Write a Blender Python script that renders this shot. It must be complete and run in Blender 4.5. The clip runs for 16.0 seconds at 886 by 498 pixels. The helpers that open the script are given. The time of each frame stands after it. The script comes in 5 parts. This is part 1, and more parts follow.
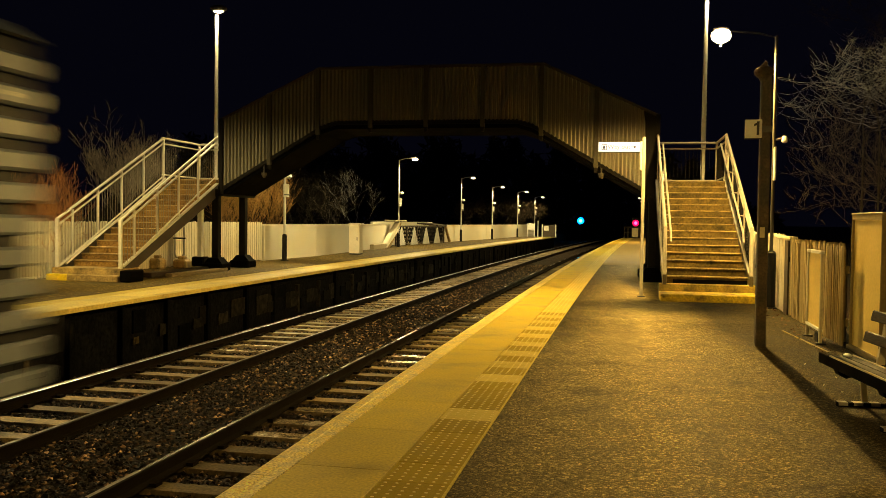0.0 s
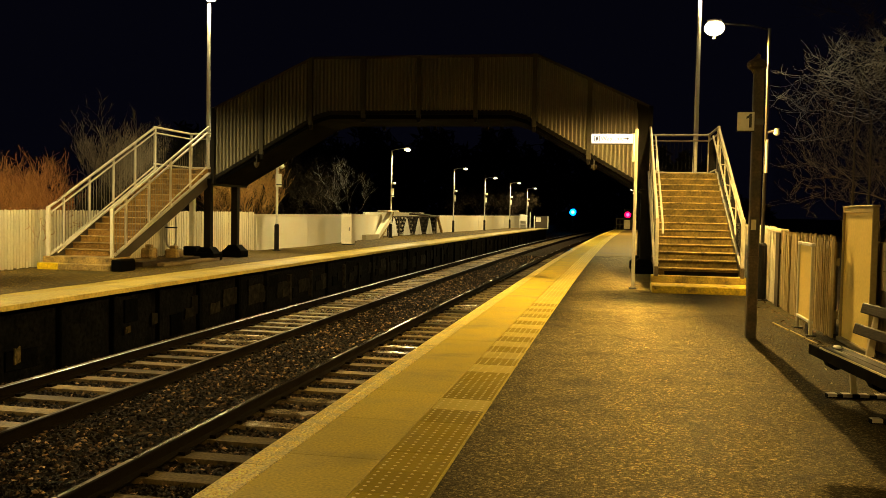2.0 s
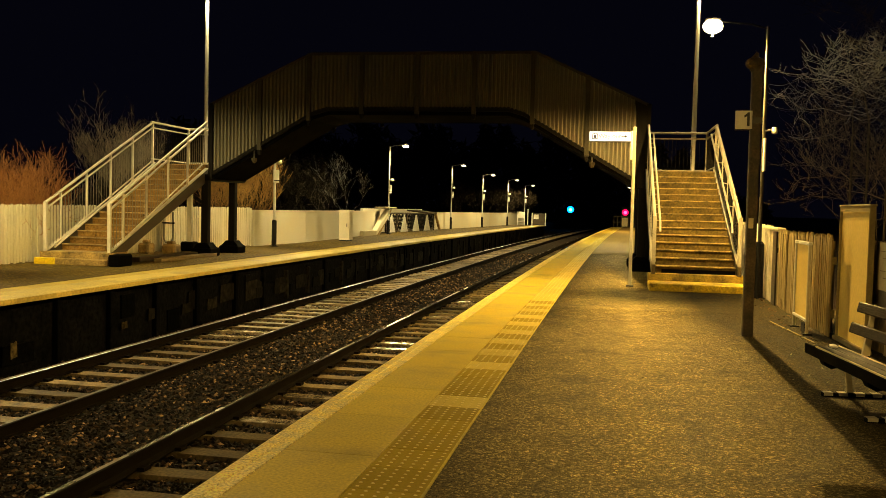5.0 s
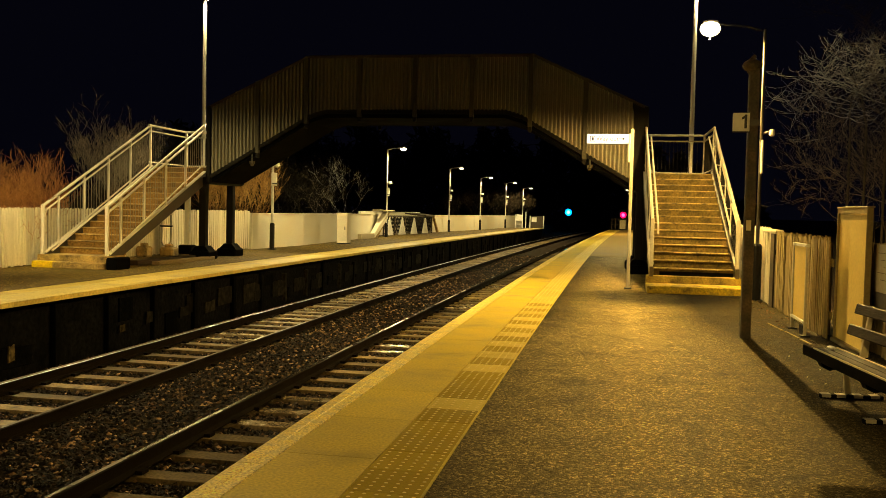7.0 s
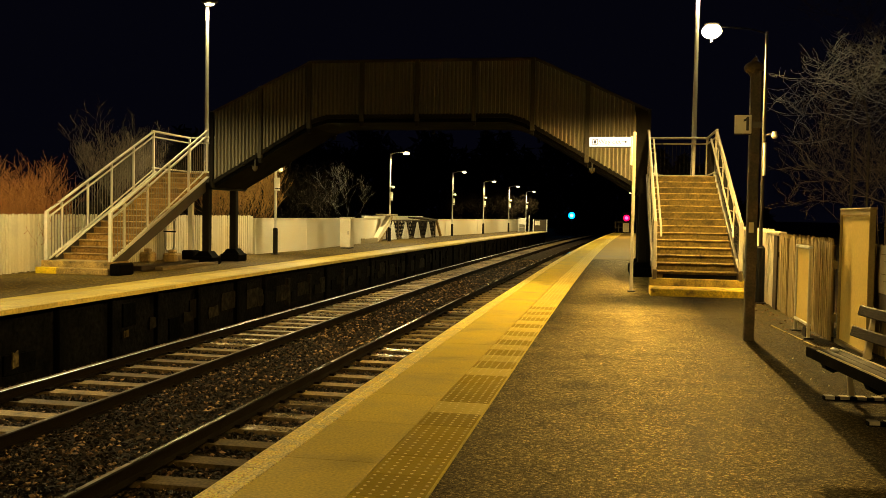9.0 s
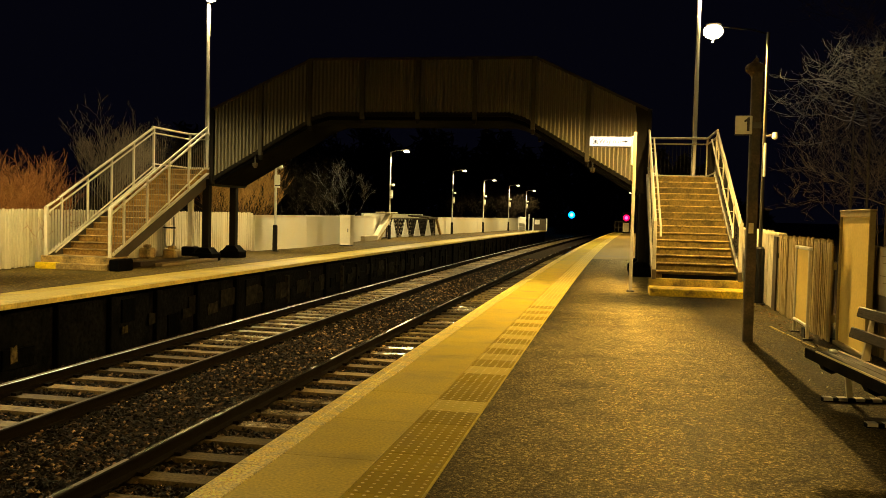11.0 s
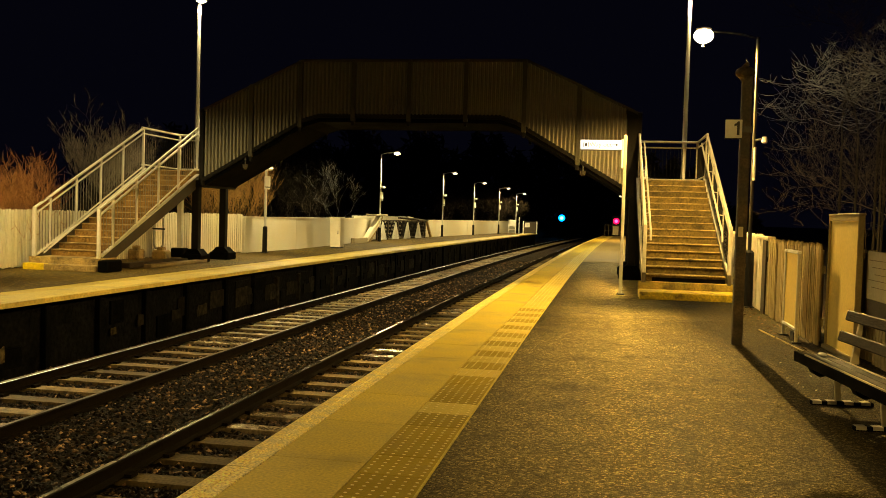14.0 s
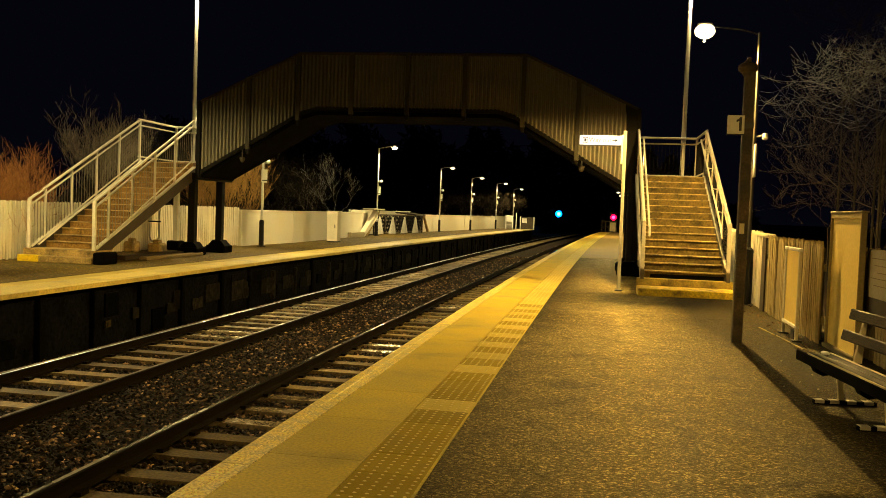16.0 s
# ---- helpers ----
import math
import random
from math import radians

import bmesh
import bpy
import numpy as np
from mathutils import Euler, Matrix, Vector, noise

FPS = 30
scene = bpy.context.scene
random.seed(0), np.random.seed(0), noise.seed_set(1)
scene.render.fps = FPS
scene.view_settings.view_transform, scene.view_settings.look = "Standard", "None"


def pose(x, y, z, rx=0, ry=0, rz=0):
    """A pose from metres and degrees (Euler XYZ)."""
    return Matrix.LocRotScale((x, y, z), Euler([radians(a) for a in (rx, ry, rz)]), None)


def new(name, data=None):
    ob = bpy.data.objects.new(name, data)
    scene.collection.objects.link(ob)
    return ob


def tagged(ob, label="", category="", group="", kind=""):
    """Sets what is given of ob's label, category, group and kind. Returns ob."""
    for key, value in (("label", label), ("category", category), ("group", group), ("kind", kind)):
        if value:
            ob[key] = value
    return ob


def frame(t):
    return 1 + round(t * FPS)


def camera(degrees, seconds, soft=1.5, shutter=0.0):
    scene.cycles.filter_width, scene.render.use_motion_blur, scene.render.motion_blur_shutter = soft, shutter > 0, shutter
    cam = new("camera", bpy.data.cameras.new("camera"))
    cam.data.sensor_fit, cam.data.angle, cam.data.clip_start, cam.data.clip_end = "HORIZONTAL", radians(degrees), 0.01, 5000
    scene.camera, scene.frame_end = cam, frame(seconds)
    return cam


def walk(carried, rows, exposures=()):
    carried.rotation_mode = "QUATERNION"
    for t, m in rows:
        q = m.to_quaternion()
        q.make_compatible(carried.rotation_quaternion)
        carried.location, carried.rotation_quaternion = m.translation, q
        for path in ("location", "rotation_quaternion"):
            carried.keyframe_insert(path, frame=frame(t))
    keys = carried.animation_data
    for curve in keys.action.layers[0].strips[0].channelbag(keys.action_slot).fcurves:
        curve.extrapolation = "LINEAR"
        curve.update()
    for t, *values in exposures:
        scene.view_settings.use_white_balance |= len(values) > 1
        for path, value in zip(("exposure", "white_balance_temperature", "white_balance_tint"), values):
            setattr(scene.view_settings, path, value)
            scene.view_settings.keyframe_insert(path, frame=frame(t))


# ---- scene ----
cam = camera(53.365, 16.0, soft=0.8, shutter=0.8)
PATH = [
    (0.0, pose(0.002, 0.013, 1.428, 88.165, -0.749, 11.431)),
    (0.5, pose(0.006, 0.006, 1.429, 88.163, -0.745, 11.284)),
    (1.0, pose(0.003, -0.003, 1.430, 87.836, -0.866, 11.250)),
    (1.5, pose(0.001, -0.004, 1.428, 87.698, -0.968, 11.103)),
    (2.0, pose(-0.002, 0.000, 1.427, 87.574, -1.043, 10.930)),
    (2.5, pose(-0.001, -0.002, 1.427, 87.535, -1.072, 10.880)),
    (3.0, pose(0.002, 0.007, 1.426, 87.521, -1.112, 10.808)),
    (3.5, pose(0.002, 0.001, 1.425, 87.390, -1.276, 10.737)),
    (4.0, pose(-0.002, -0.001, 1.430, 87.341, -1.313, 10.817)),
    (6.5, pose(0.002, 0.002, 1.426, 87.493, -1.406, 10.693)),
    (7.0, pose(-0.000, 0.000, 1.425, 87.553, -1.267, 10.651)),
    (7.5, pose(0.005, -0.006, 1.428, 87.547, -1.105, 10.715)),
    (8.0, pose(0.002, -0.008, 1.430, 87.589, -1.045, 10.723)),
    (8.5, pose(0.013, -0.001, 1.429, 87.689, -1.027, 10.823)),
    (9.0, pose(0.013, -0.001, 1.425, 87.806, -0.937, 10.867)),
    (11.5, pose(0.013, 0.002, 1.424, 87.684, -1.490, 10.817)),
    (12.0, pose(0.010, 0.004, 1.429, 87.742, -1.464, 10.616)),
    (12.5, pose(0.011, -0.005, 1.428, 87.947, -1.593, 10.408)),
    (13.0, pose(0.013, -0.006, 1.426, 88.067, -1.614, 10.325)),
    (13.5, pose(0.013, 0.001, 1.425, 88.005, -1.544, 10.312)),
    (14.0, pose(0.007, 0.007, 1.419, 87.885, -1.664, 10.227)),
    (14.5, pose(0.004, 0.014, 1.423, 87.741, -1.786, 10.041)),
    (15.0, pose(-0.002, 0.026, 1.422, 87.668, -1.947, 9.872)),
    (15.5, pose(-0.012, 0.045, 1.416, 87.634, -2.143, 9.864)),
    (16.0, pose(-0.031, 0.102, 1.411, 87.566, -2.114, 10.025)),
]
walk(cam, PATH)

# ---- world and light ----
WARM = (1.0, 0.625, 0.152)
LAMP = (1.0, 0.765, 0.315)
world = bpy.data.worlds.new("night_sky")
world.use_nodes = True
world.node_tree.nodes["Background"].inputs[0].default_value = (0.24, 0.24, 0.62, 1)
world.node_tree.nodes["Background"].inputs[1].default_value = 0.0052
scene.world = world
scene.view_settings.exposure = 0.0


def lamp_light(x, y, z, watts, colour=LAMP, radius=0.10, cone=174, blend=0.22):
    """The bulb of a street lamp, hooded above."""
    data = bpy.data.lights.new("lamp_bulb", "SPOT")
    data.spot_size, data.spot_blend = radians(cone), blend
    data.energy, data.color, data.shadow_soft_size = watts, colour, radius
    ob = new("lamp_bulb", data)
    ob.location = (x, y, z)
    return ob


# ---- small tools ----
K = 0.00056


def bend(lat, y):
    """x of a line that runs beside the gently curving track."""
    return lat + K * max(y, 0.0) ** 2 / 2


def turn(y):
    return -math.degrees(math.atan(K * max(y, 0.0)))


class Shape:
    """Gathers vertices and faces of one mesh."""

    def __init__(self):
        self.v, self.f, self.s = [], [], []

    def add(self, verts, faces, slot=0):
        n = len(self.v)
        self.v.extend([tuple(p) for p in verts])
        self.f.extend([tuple(i + n for i in q) for q in faces])
        self.s.extend([slot] * len(faces))
        return self

    def box(self, x0, x1, y0, y1, z0, z1, slot=0, m=None, c=0.0):
        if c:
            bm = bmesh.new()
            bmesh.ops.create_cube(bm, size=1, matrix=Matrix.Translation(((x0 + x1) / 2, (y0 + y1) / 2, (z0 + z1) / 2)) @ Matrix.Diagonal((x1 - x0, y1 - y0, z1 - z0, 1)))
            bmesh.ops.bevel(bm, geom=bm.edges[:], offset=c, segments=1, affect="EDGES", clamp_overlap=True)
            bm.verts.index_update()
            v = [p.co.copy() for p in bm.verts]
            f = [[p.index for p in q.verts] for q in bm.faces]
            bm.free()
        else:
            v = [Vector((x, y, z)) for z in (z0, z1) for y in (y0, y1) for x in (x0, x1)]
            f = [(0, 2, 3, 1), (4, 5, 7, 6), (0, 1, 5, 4), (2, 6, 7, 3), (0, 4, 6, 2), (1, 3, 7, 5)]
        if m is not None:
            v = [m @ p for p in v]
        return self.add(v, f, slot)

    def rod(self, a, b, r0, r1=None, seg=10, slot=0, caps=True):
        a, b = Vector(a), Vector(b)
        r1 = r0 if r1 is None else r1
        d = (b - a).normalized()
        u = d.orthogonal().normalized()
        w = d.cross(u)
        ring = [(math.cos(2 * math.pi * i / seg), math.sin(2 * math.pi * i / seg)) for i in range(seg)]
        v = [a + (u * c + w * s) * r0 for c, s in ring] + [b + (u * c + w * s) * r1 for c, s in ring]
        f = [(i, (i + 1) % seg, seg + (i + 1) % seg, seg + i) for i in range(seg)]
        if caps:
            f += [tuple(range(seg))[::-1], tuple(range(seg, 2 * seg))]
        return self.add(v, f, slot)

    def tube(self, points, r, seg=8, slot=0):
        for a, b in zip(points, points[1:]):
            self.rod(a, b, r, r, seg, slot)
        for p in points[1:-1]:
            self.ball(p, r * 1.02, slot)
        return self

    def ball(self, p, r, slot=0, stretch=(1, 1, 1), rings=4, seg=8):
        v = [Vector((0, 0, 1))]
        for i in range(1, rings):
            t = math.pi * i / rings
            v += [Vector((math.sin(t) * math.cos(2 * math.pi * j / seg), math.sin(t) * math.sin(2 * math.pi * j / seg), math.cos(t))) for j in range(seg)]
        v.append(Vector((0, 0, -1)))
        f = [(0, 1 + j, 1 + (j + 1) % seg) for j in range(seg)]
        for i in range(rings - 2):
            o = 1 + i * seg
            f += [(o + j, o + seg + j, o + seg + (j + 1) % seg, o + (j + 1) % seg) for j in range(seg)]
        o = 1 + (rings - 2) * seg
        f += [(o + j, len(v) - 1, o + (j + 1) % seg) for j in range(seg)]
        p = Vector(p)
        return self.add([p + Vector((q.x * r * stretch[0], q.y * r * stretch[1], q.z * r * stretch[2])) for q in v], f, slot)

    def prism(self, outline, axis, a, b, slot=0):
        """An outline in two axes, drawn out along the third from a to b."""
        def place(p, c):
            return {"x": (c, p[0], p[1]), "y": (p[0], c, p[1]), "z": (p[0], p[1], c)}[axis]
        n = len(outline)
        v = [place(p, a) for p in outline] + [place(p, b) for p in outline]
        f = [(i, (i + 1) % n, n + (i + 1) % n, n + i) for i in range(n)] + [tuple(range(n))[::-1], tuple(range(n, 2 * n))]
        return self.add(v, f, slot)

    def sweep(self, profile, ys, closed=True, slot=0):
        """A profile of (lateral, z) swept along the track."""
        n = len(profile)
        v = [(bend(p[0], y), y, p[1]) for y in ys for p in profile]
        f = []
        for i in range(len(ys) - 1):
            for j in range(n if closed else n - 1):
                q = (j + 1) % n
                f.append((i * n + j, i * n + q, (i + 1) * n + q, (i + 1) * n + j))
        if closed:
            f += [tuple(range(n))[::-1], tuple(range((len(ys) - 1) * n, len(ys) * n))]
        return self.add(v, f, slot)

    def mesh(self, name, *materials, smooth=False):
        me = bpy.data.meshes.new(name)
        me.from_pydata([tuple(p) for p in self.v], [], self.f)
        for m in materials:
            me.materials.append(m)
        if any(self.s):
            me.polygons.foreach_set("material_index", self.s)
        bm = bmesh.new()
        bm.from_mesh(me)
        bmesh.ops.recalc_face_normals(bm, faces=bm.faces[:])
        bm.to_mesh(me)
        bm.free()
        if smooth:
            me.polygons.foreach_set("use_smooth", [True] * len(me.polygons))
        me.update()
        return me


def part(name, shape, material, parent, label="", at=None):
    """ONE mesh object under a thing or a part. shape: a Shape or a mesh."""
    materials = material if isinstance(material, (list, tuple)) else [material]
    data = shape.mesh(name, *materials) if isinstance(shape, Shape) else shape
    ob = new(name, data)
    ob.parent = parent
    if at is not None:
        ob.matrix_basis = at
    if label:
        ob["label"] = label
    return ob


def thing(name, at, label, category, group="", kind=""):
    ob = new(name)
    ob.empty_display_size = 0.2
    ob.matrix_basis = at
    return tagged(ob, label, category, group, kind)


def setting(name, shape, material, label="", category=""):
    materials = material if isinstance(material, (list, tuple)) else [material]
    return tagged(new(name, shape.mesh(name, *materials)), label, category, kind="structure")


# ---- materials ----
def surface(name, colour, rough=0.7, metal=0.0, fine=60.0, coarse=2.5, vary=0.25, stain=0.3, bump=0.15, bump_size=None, piece=0.0, tint=None, local=False, spec=0.5, stretch=None, depth=0.01):
    """Base colour with fine grain, coarse stains and relief; piece: how far single pieces differ."""
    m = bpy.data.materials.new(name)
    m.use_nodes = True
    nt = m.node_tree
    b = nt.nodes["Principled BSDF"]
    link = nt.links.new
    if local:
        where = nt.nodes.new("ShaderNodeTexCoord").outputs["Object"]
    else:
        where = nt.nodes.new("ShaderNodeNewGeometry").outputs["Position"]
    if stretch:
        mp = nt.nodes.new("ShaderNodeMapping")
        mp.inputs["Scale"].default_value = stretch
        link(where, mp.inputs["Vector"])
        where = mp.outputs["Vector"]

    def clouds(scale, detail):
        n = nt.nodes.new("ShaderNodeTexNoise")
        n.inputs["Scale"].default_value, n.inputs["Detail"].default_value = scale, detail
        link(where, n.inputs["Vector"])
        return n.outputs["Fac"]

    def ranged(value, lo, hi, a=0.3, c=0.7):
        r = nt.nodes.new("ShaderNodeMapRange")
        r.inputs["From Min"].default_value, r.inputs["From Max"].default_value = a, c
        r.inputs["To Min"].default_value, r.inputs["To Max"].default_value = lo, hi
        link(value, r.inputs["Value"])
        return r.outputs["Result"]

    def times(a, b2):
        n = nt.nodes.new("ShaderNodeMath")
        n.operation = "MULTIPLY"
        link(a, n.inputs[0])
        link(b2, n.inputs[1])
        return n.outputs[0]
    grain, patch = clouds(fine, 3.0), clouds(coarse, 5.0)
    value = times(ranged(grain, 1 - vary, 1 + vary), ranged(patch, 1 - stain, 1 + stain * 0.7))
    if piece:
        info = nt.nodes.new("ShaderNodeObjectInfo")
        value = times(value, ranged(info.outputs["Random"], 1 - piece, 1 + piece, 0.0, 1.0))
    mix = nt.nodes.new("ShaderNodeMix")
    mix.data_type = "RGBA"
    mix.inputs["A"].default_value = (*colour, 1)
    mix.inputs["B"].default_value = (*(tint or [c * 0.7 for c in colour]), 1)
    link(ranged(patch, 0.0, 1.0, 0.42, 0.72), mix.inputs["Factor"])
    scale = nt.nodes.new("ShaderNodeVectorMath")
    scale.operation = "SCALE"
    link(mix.outputs["Result"], scale.inputs[0])
    link(value, scale.inputs["Scale"])
    link(scale.outputs[0], b.inputs["Base Color"])
    link(ranged(patch, max(rough - 0.12, 0.05), min(rough + 0.12, 1.0)), b.inputs["Roughness"])
    b.inputs["Metallic"].default_value = metal
    b.inputs["Specular IOR Level"].default_value = spec
    if bump:
        bp = nt.nodes.new("ShaderNodeBump")
        bp.inputs["Strength"].default_value, bp.inputs["Distance"].default_value = bump, depth
        link(clouds(bump_size or fine, 4.0), bp.inputs["Height"])
        link(bp.outputs["Normal"], b.inputs["Normal"])
    return m


def glow(name, colour, strength):
    m = bpy.data.materials.new(name)
    m.use_nodes = True
    b = m.node_tree.nodes["Principled BSDF"]
    b.inputs["Base Color"].default_value = (*colour, 1)
    b.inputs["Emission Color"].default_value = (*colour, 1)
    b.inputs["Emission Strength"].default_value = strength
    return m


ASPHALT = surface("platform_asphalt", (0.275, 0.218, 0.090), 0.72, fine=24, coarse=2.6, vary=0.35, stain=0.55, bump=0.0, spec=0.05)
ASPHALT_FAR = surface("worn_asphalt", (0.165, 0.112, 0.022), 0.75, fine=40, coarse=0.6, vary=0.3, stain=0.35, bump=0.4, bump_size=60, spec=0.15)
ASPHALT_PALE = surface("paler_asphalt", (0.40, 0.295, 0.10), 0.75, fine=40, coarse=0.5, vary=0.25, stain=0.35, bump=0.3, bump_size=60, spec=0.2)
SLAB = surface("paving_concrete", (0.73, 0.56, 0.062), 0.55, fine=55, coarse=1.7, vary=0.20, stain=0.42, bump=0.12, piece=0.06, spec=0.2)
NOSING = surface("worn_edge_paint", (0.92, 0.76, 0.24), 0.55, fine=60, coarse=9.0, vary=0.42, stain=0.30, bump=0.5, piece=0.08, tint=(0.82, 0.63, 0.13), spec=0.35)
TACTILE = surface("yellow_tactile", (0.45, 0.32, 0.002), 0.55, fine=80, coarse=3.0, vary=0.12, stain=0.25, bump=0.1, piece=0.12, spec=0.06)
TACTILE_NEW = surface("cleaner_tactile", (0.74, 0.585, 0.11), 0.55, fine=80, coarse=3.0, vary=0.10, stain=0.2, bump=0.1, piece=0.10, spec=0.12)
# Pale worn tops, with the lamp's glint on them painted in as well.
BLISTER = surface("worn_blister_glint", (0.98, 0.82, 0.24), 0.35, fine=80, coarse=5, vary=0.05, stain=0.05, bump=0.0, spec=0.8)
FAR_EDGE = surface("pale_edge_paint", (0.64, 0.51, 0.14), 0.6, fine=25, coarse=1.6, vary=0.2, stain=0.4, bump=0.2, piece=0.14, spec=0.3)
FAR_TACTILE = surface("worn_buff_tactile", (0.56, 0.42, 0.06), 0.6, fine=45, coarse=2.0, vary=0.2, stain=0.3, bump=0.2, piece=0.15, spec=0.3)
YELLOW_PAINT = surface("bright_yellow_paint", (0.92, 0.68, 0.008), 0.5, fine=30, coarse=6.0, vary=0.2, stain=0.3, bump=0.15, tint=(0.62, 0.40, 0.02))
BED = surface("ballast_bed", (0.032, 0.021, 0.012), 0.95, fine=22, coarse=2.0, vary=0.7, stain=0.4, bump=1.0, bump_size=28, depth=0.03, spec=0.1)
SLEEPER = surface("sleeper_concrete", (0.21, 0.157, 0.075), 0.75, fine=30, coarse=5.0, vary=0.4, stain=0.6, bump=0.35, piece=0.6, spec=0.12)
SLEEPER_PALE = surface("pale_sleeper_concrete", (0.25, 0.185, 0.095), 0.6, fine=45, coarse=5.0, vary=0.4, stain=0.85, bump=0.35, piece=0.5, spec=0.2)
# Wet, glossy sleepers; the paler base also paints in their glint.
SLEEPER_WET = surface("wet_glint_concrete", (0.32, 0.25, 0.15), 0.22, fine=30, coarse=6.0, vary=0.35, stain=0.5, bump=0.5, piece=0.3, spec=1.0)
# Rust taken almost to black: shade on the rail sides put into colour.
RAIL_SIDE = surface("shaded_rail_rust", (0.010, 0.007, 0.0045), 0.8, 0.0, fine=60, coarse=3.0, vary=0.3, bump=0.2, spec=0.03)
# Bluish so that the rail's highlight reads white under warm lamps.
RAIL_TOP = surface("polished_rail_highlight", (0.70, 0.80, 0.98), 0.36, 0.95, fine=40, coarse=1.0, vary=0.06, stain=0.1, bump=0.0)
RAIL_DULL = surface("dull_rail_head", (0.10, 0.075, 0.05), 0.5, 0.5, fine=40, coarse=1.0, vary=0.2, stain=0.2, bump=0.02)
RAIL_WORN = surface("worn_brown_rail_head", (0.25, 0.21, 0.16), 0.26, 0.85, fine=40, coarse=0.5, vary=0.2, stain=0.35, bump=0.03)
# Shade on the far wall is put into this near-black colour.
WALL_DARK = surface("shade_black_masonry", (0.0034, 0.0035, 0.0045), 0.95, fine=12, coarse=2.5, vary=0.7, stain=0.9, bump=0.6, piece=0.8, spec=0.03, depth=0.02)
# Fence paint darkened to cancel excess lamp light on the boards.
FENCE_BUFF = surface("darkened_fence_paint", (0.35, 0.28, 0.135), 0.65, fine=30, coarse=1.4, vary=0.12, stain=0.3, bump=0.15, piece=0.28, tint=(0.24, 0.185, 0.08), spec=0.15)
# Lighter masonry tone; the far piers take it to look lit.
WALL_PATCH = surface("paler_masonry", (0.014, 0.0125, 0.011), 0.9, fine=9, coarse=5.0, vary=0.6, stain=0.9, bump=0.4, piece=0.75, spec=0.05)
PATCH = surface("pale_patch_stone", (0.075, 0.058, 0.03), 0.9, fine=14, coarse=9.0, vary=0.6, stain=0.9, bump=0.4, piece=0.5, spec=0.05)
CREAM = surface("cream_paint", (0.74, 0.69, 0.54), 0.55, fine=30, coarse=1.1, vary=0.06, stain=0.16, bump=0.1, piece=0.12, tint=(0.58, 0.51, 0.34))
WALL_WHITE = surface("whitewashed_render", (0.80, 0.77, 0.64), 0.75, fine=35, coarse=0.7, vary=0.05, stain=0.12, bump=0.2, tint=(0.70, 0.64, 0.48))
BOARD_BUFF = surface("buff_painted_board", (0.86, 0.64, 0.15), 0.5, fine=25, coarse=1.0, vary=0.06, stain=0.18, bump=0.08)
BRIDGE_SHEET = surface("bridge_sheet_paint", (0.21, 0.195, 0.145), 0.55, fine=30, coarse=0.9, vary=0.12, stain=0.3, bump=0.1, spec=0.3)
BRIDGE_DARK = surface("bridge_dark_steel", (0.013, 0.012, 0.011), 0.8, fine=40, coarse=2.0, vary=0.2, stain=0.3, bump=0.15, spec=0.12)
# Underside shade put into a near-black colour; also serves the black bases.
DECK_DARK = surface("near_black_finish", (0.003, 0.003, 0.003), 0.9, fine=30, coarse=2.0, vary=0.3, stain=0.4, bump=0.2, spec=0.03)
BRIDGE_RIB = surface("bridge_upright_paint", (0.075, 0.068, 0.048), 0.6, fine=40, coarse=2.0, vary=0.2, stain=0.35, bump=0.15, spec=0.2)
STRINGER = surface("stringer_brown_steel", (0.055, 0.040, 0.022), 0.5, fine=40, coarse=2.0, vary=0.25, stain=0.4, bump=0.15)
BALUSTER = surface("dull_baluster_paint", (0.20, 0.175, 0.125), 0.5, fine=40, coarse=2.5, vary=0.15, stain=0.35, bump=0.08)
# Handrail paint toned down where the near lamp lights the rails too strongly.
RAIL_BUFF = surface("dimmed_rail_paint", (0.46, 0.44, 0.40), 0.45, fine=40, coarse=2.5, vary=0.1, stain=0.35, bump=0.08, tint=(0.30, 0.26, 0.19))
RAIL_WHITE = surface("handrail_cream_paint", (0.76, 0.74, 0.66), 0.4, fine=40, coarse=2.5, vary=0.08, stain=0.2, bump=0.08, tint=(0.60, 0.54, 0.42))
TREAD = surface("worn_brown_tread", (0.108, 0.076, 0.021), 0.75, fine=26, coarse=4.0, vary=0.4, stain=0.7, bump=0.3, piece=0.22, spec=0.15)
# Brighter copies of the tread: light on the far flight put into colour.
TREAD_GOLD = surface("worn_lit_tread", (0.34, 0.195, 0.045), 0.75, fine=26, coarse=4.0, vary=0.4, stain=0.8, bump=0.3, piece=0.25, tint=(0.12, 0.07, 0.025), spec=0.15)
TREAD_GOLD_EDGE = surface("worn_lit_nosing", (0.48, 0.33, 0.13), 0.6, fine=40, coarse=5.0, vary=0.4, stain=0.8, bump=0.2, piece=0.2)
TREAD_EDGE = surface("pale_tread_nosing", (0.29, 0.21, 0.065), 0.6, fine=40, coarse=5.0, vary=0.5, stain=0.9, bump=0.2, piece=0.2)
STEP_CONCRETE = surface("step_concrete", (0.42, 0.29, 0.10), 0.75, fine=40, coarse=4.0, vary=0.35, stain=0.8, bump=0.3)
STEP_BROWN = surface("stained_step_concrete", (0.28, 0.205, 0.04), 0.75, fine=40, coarse=4.0, vary=0.35, stain=0.8, bump=0.3)
STEP_YELLOW = surface("chipped_yellow_paint", (0.94, 0.68, 0.02), 0.55, fine=30, coarse=5.0, vary=0.3, stain=0.5, bump=0.25, tint=(0.10, 0.065, 0.025))
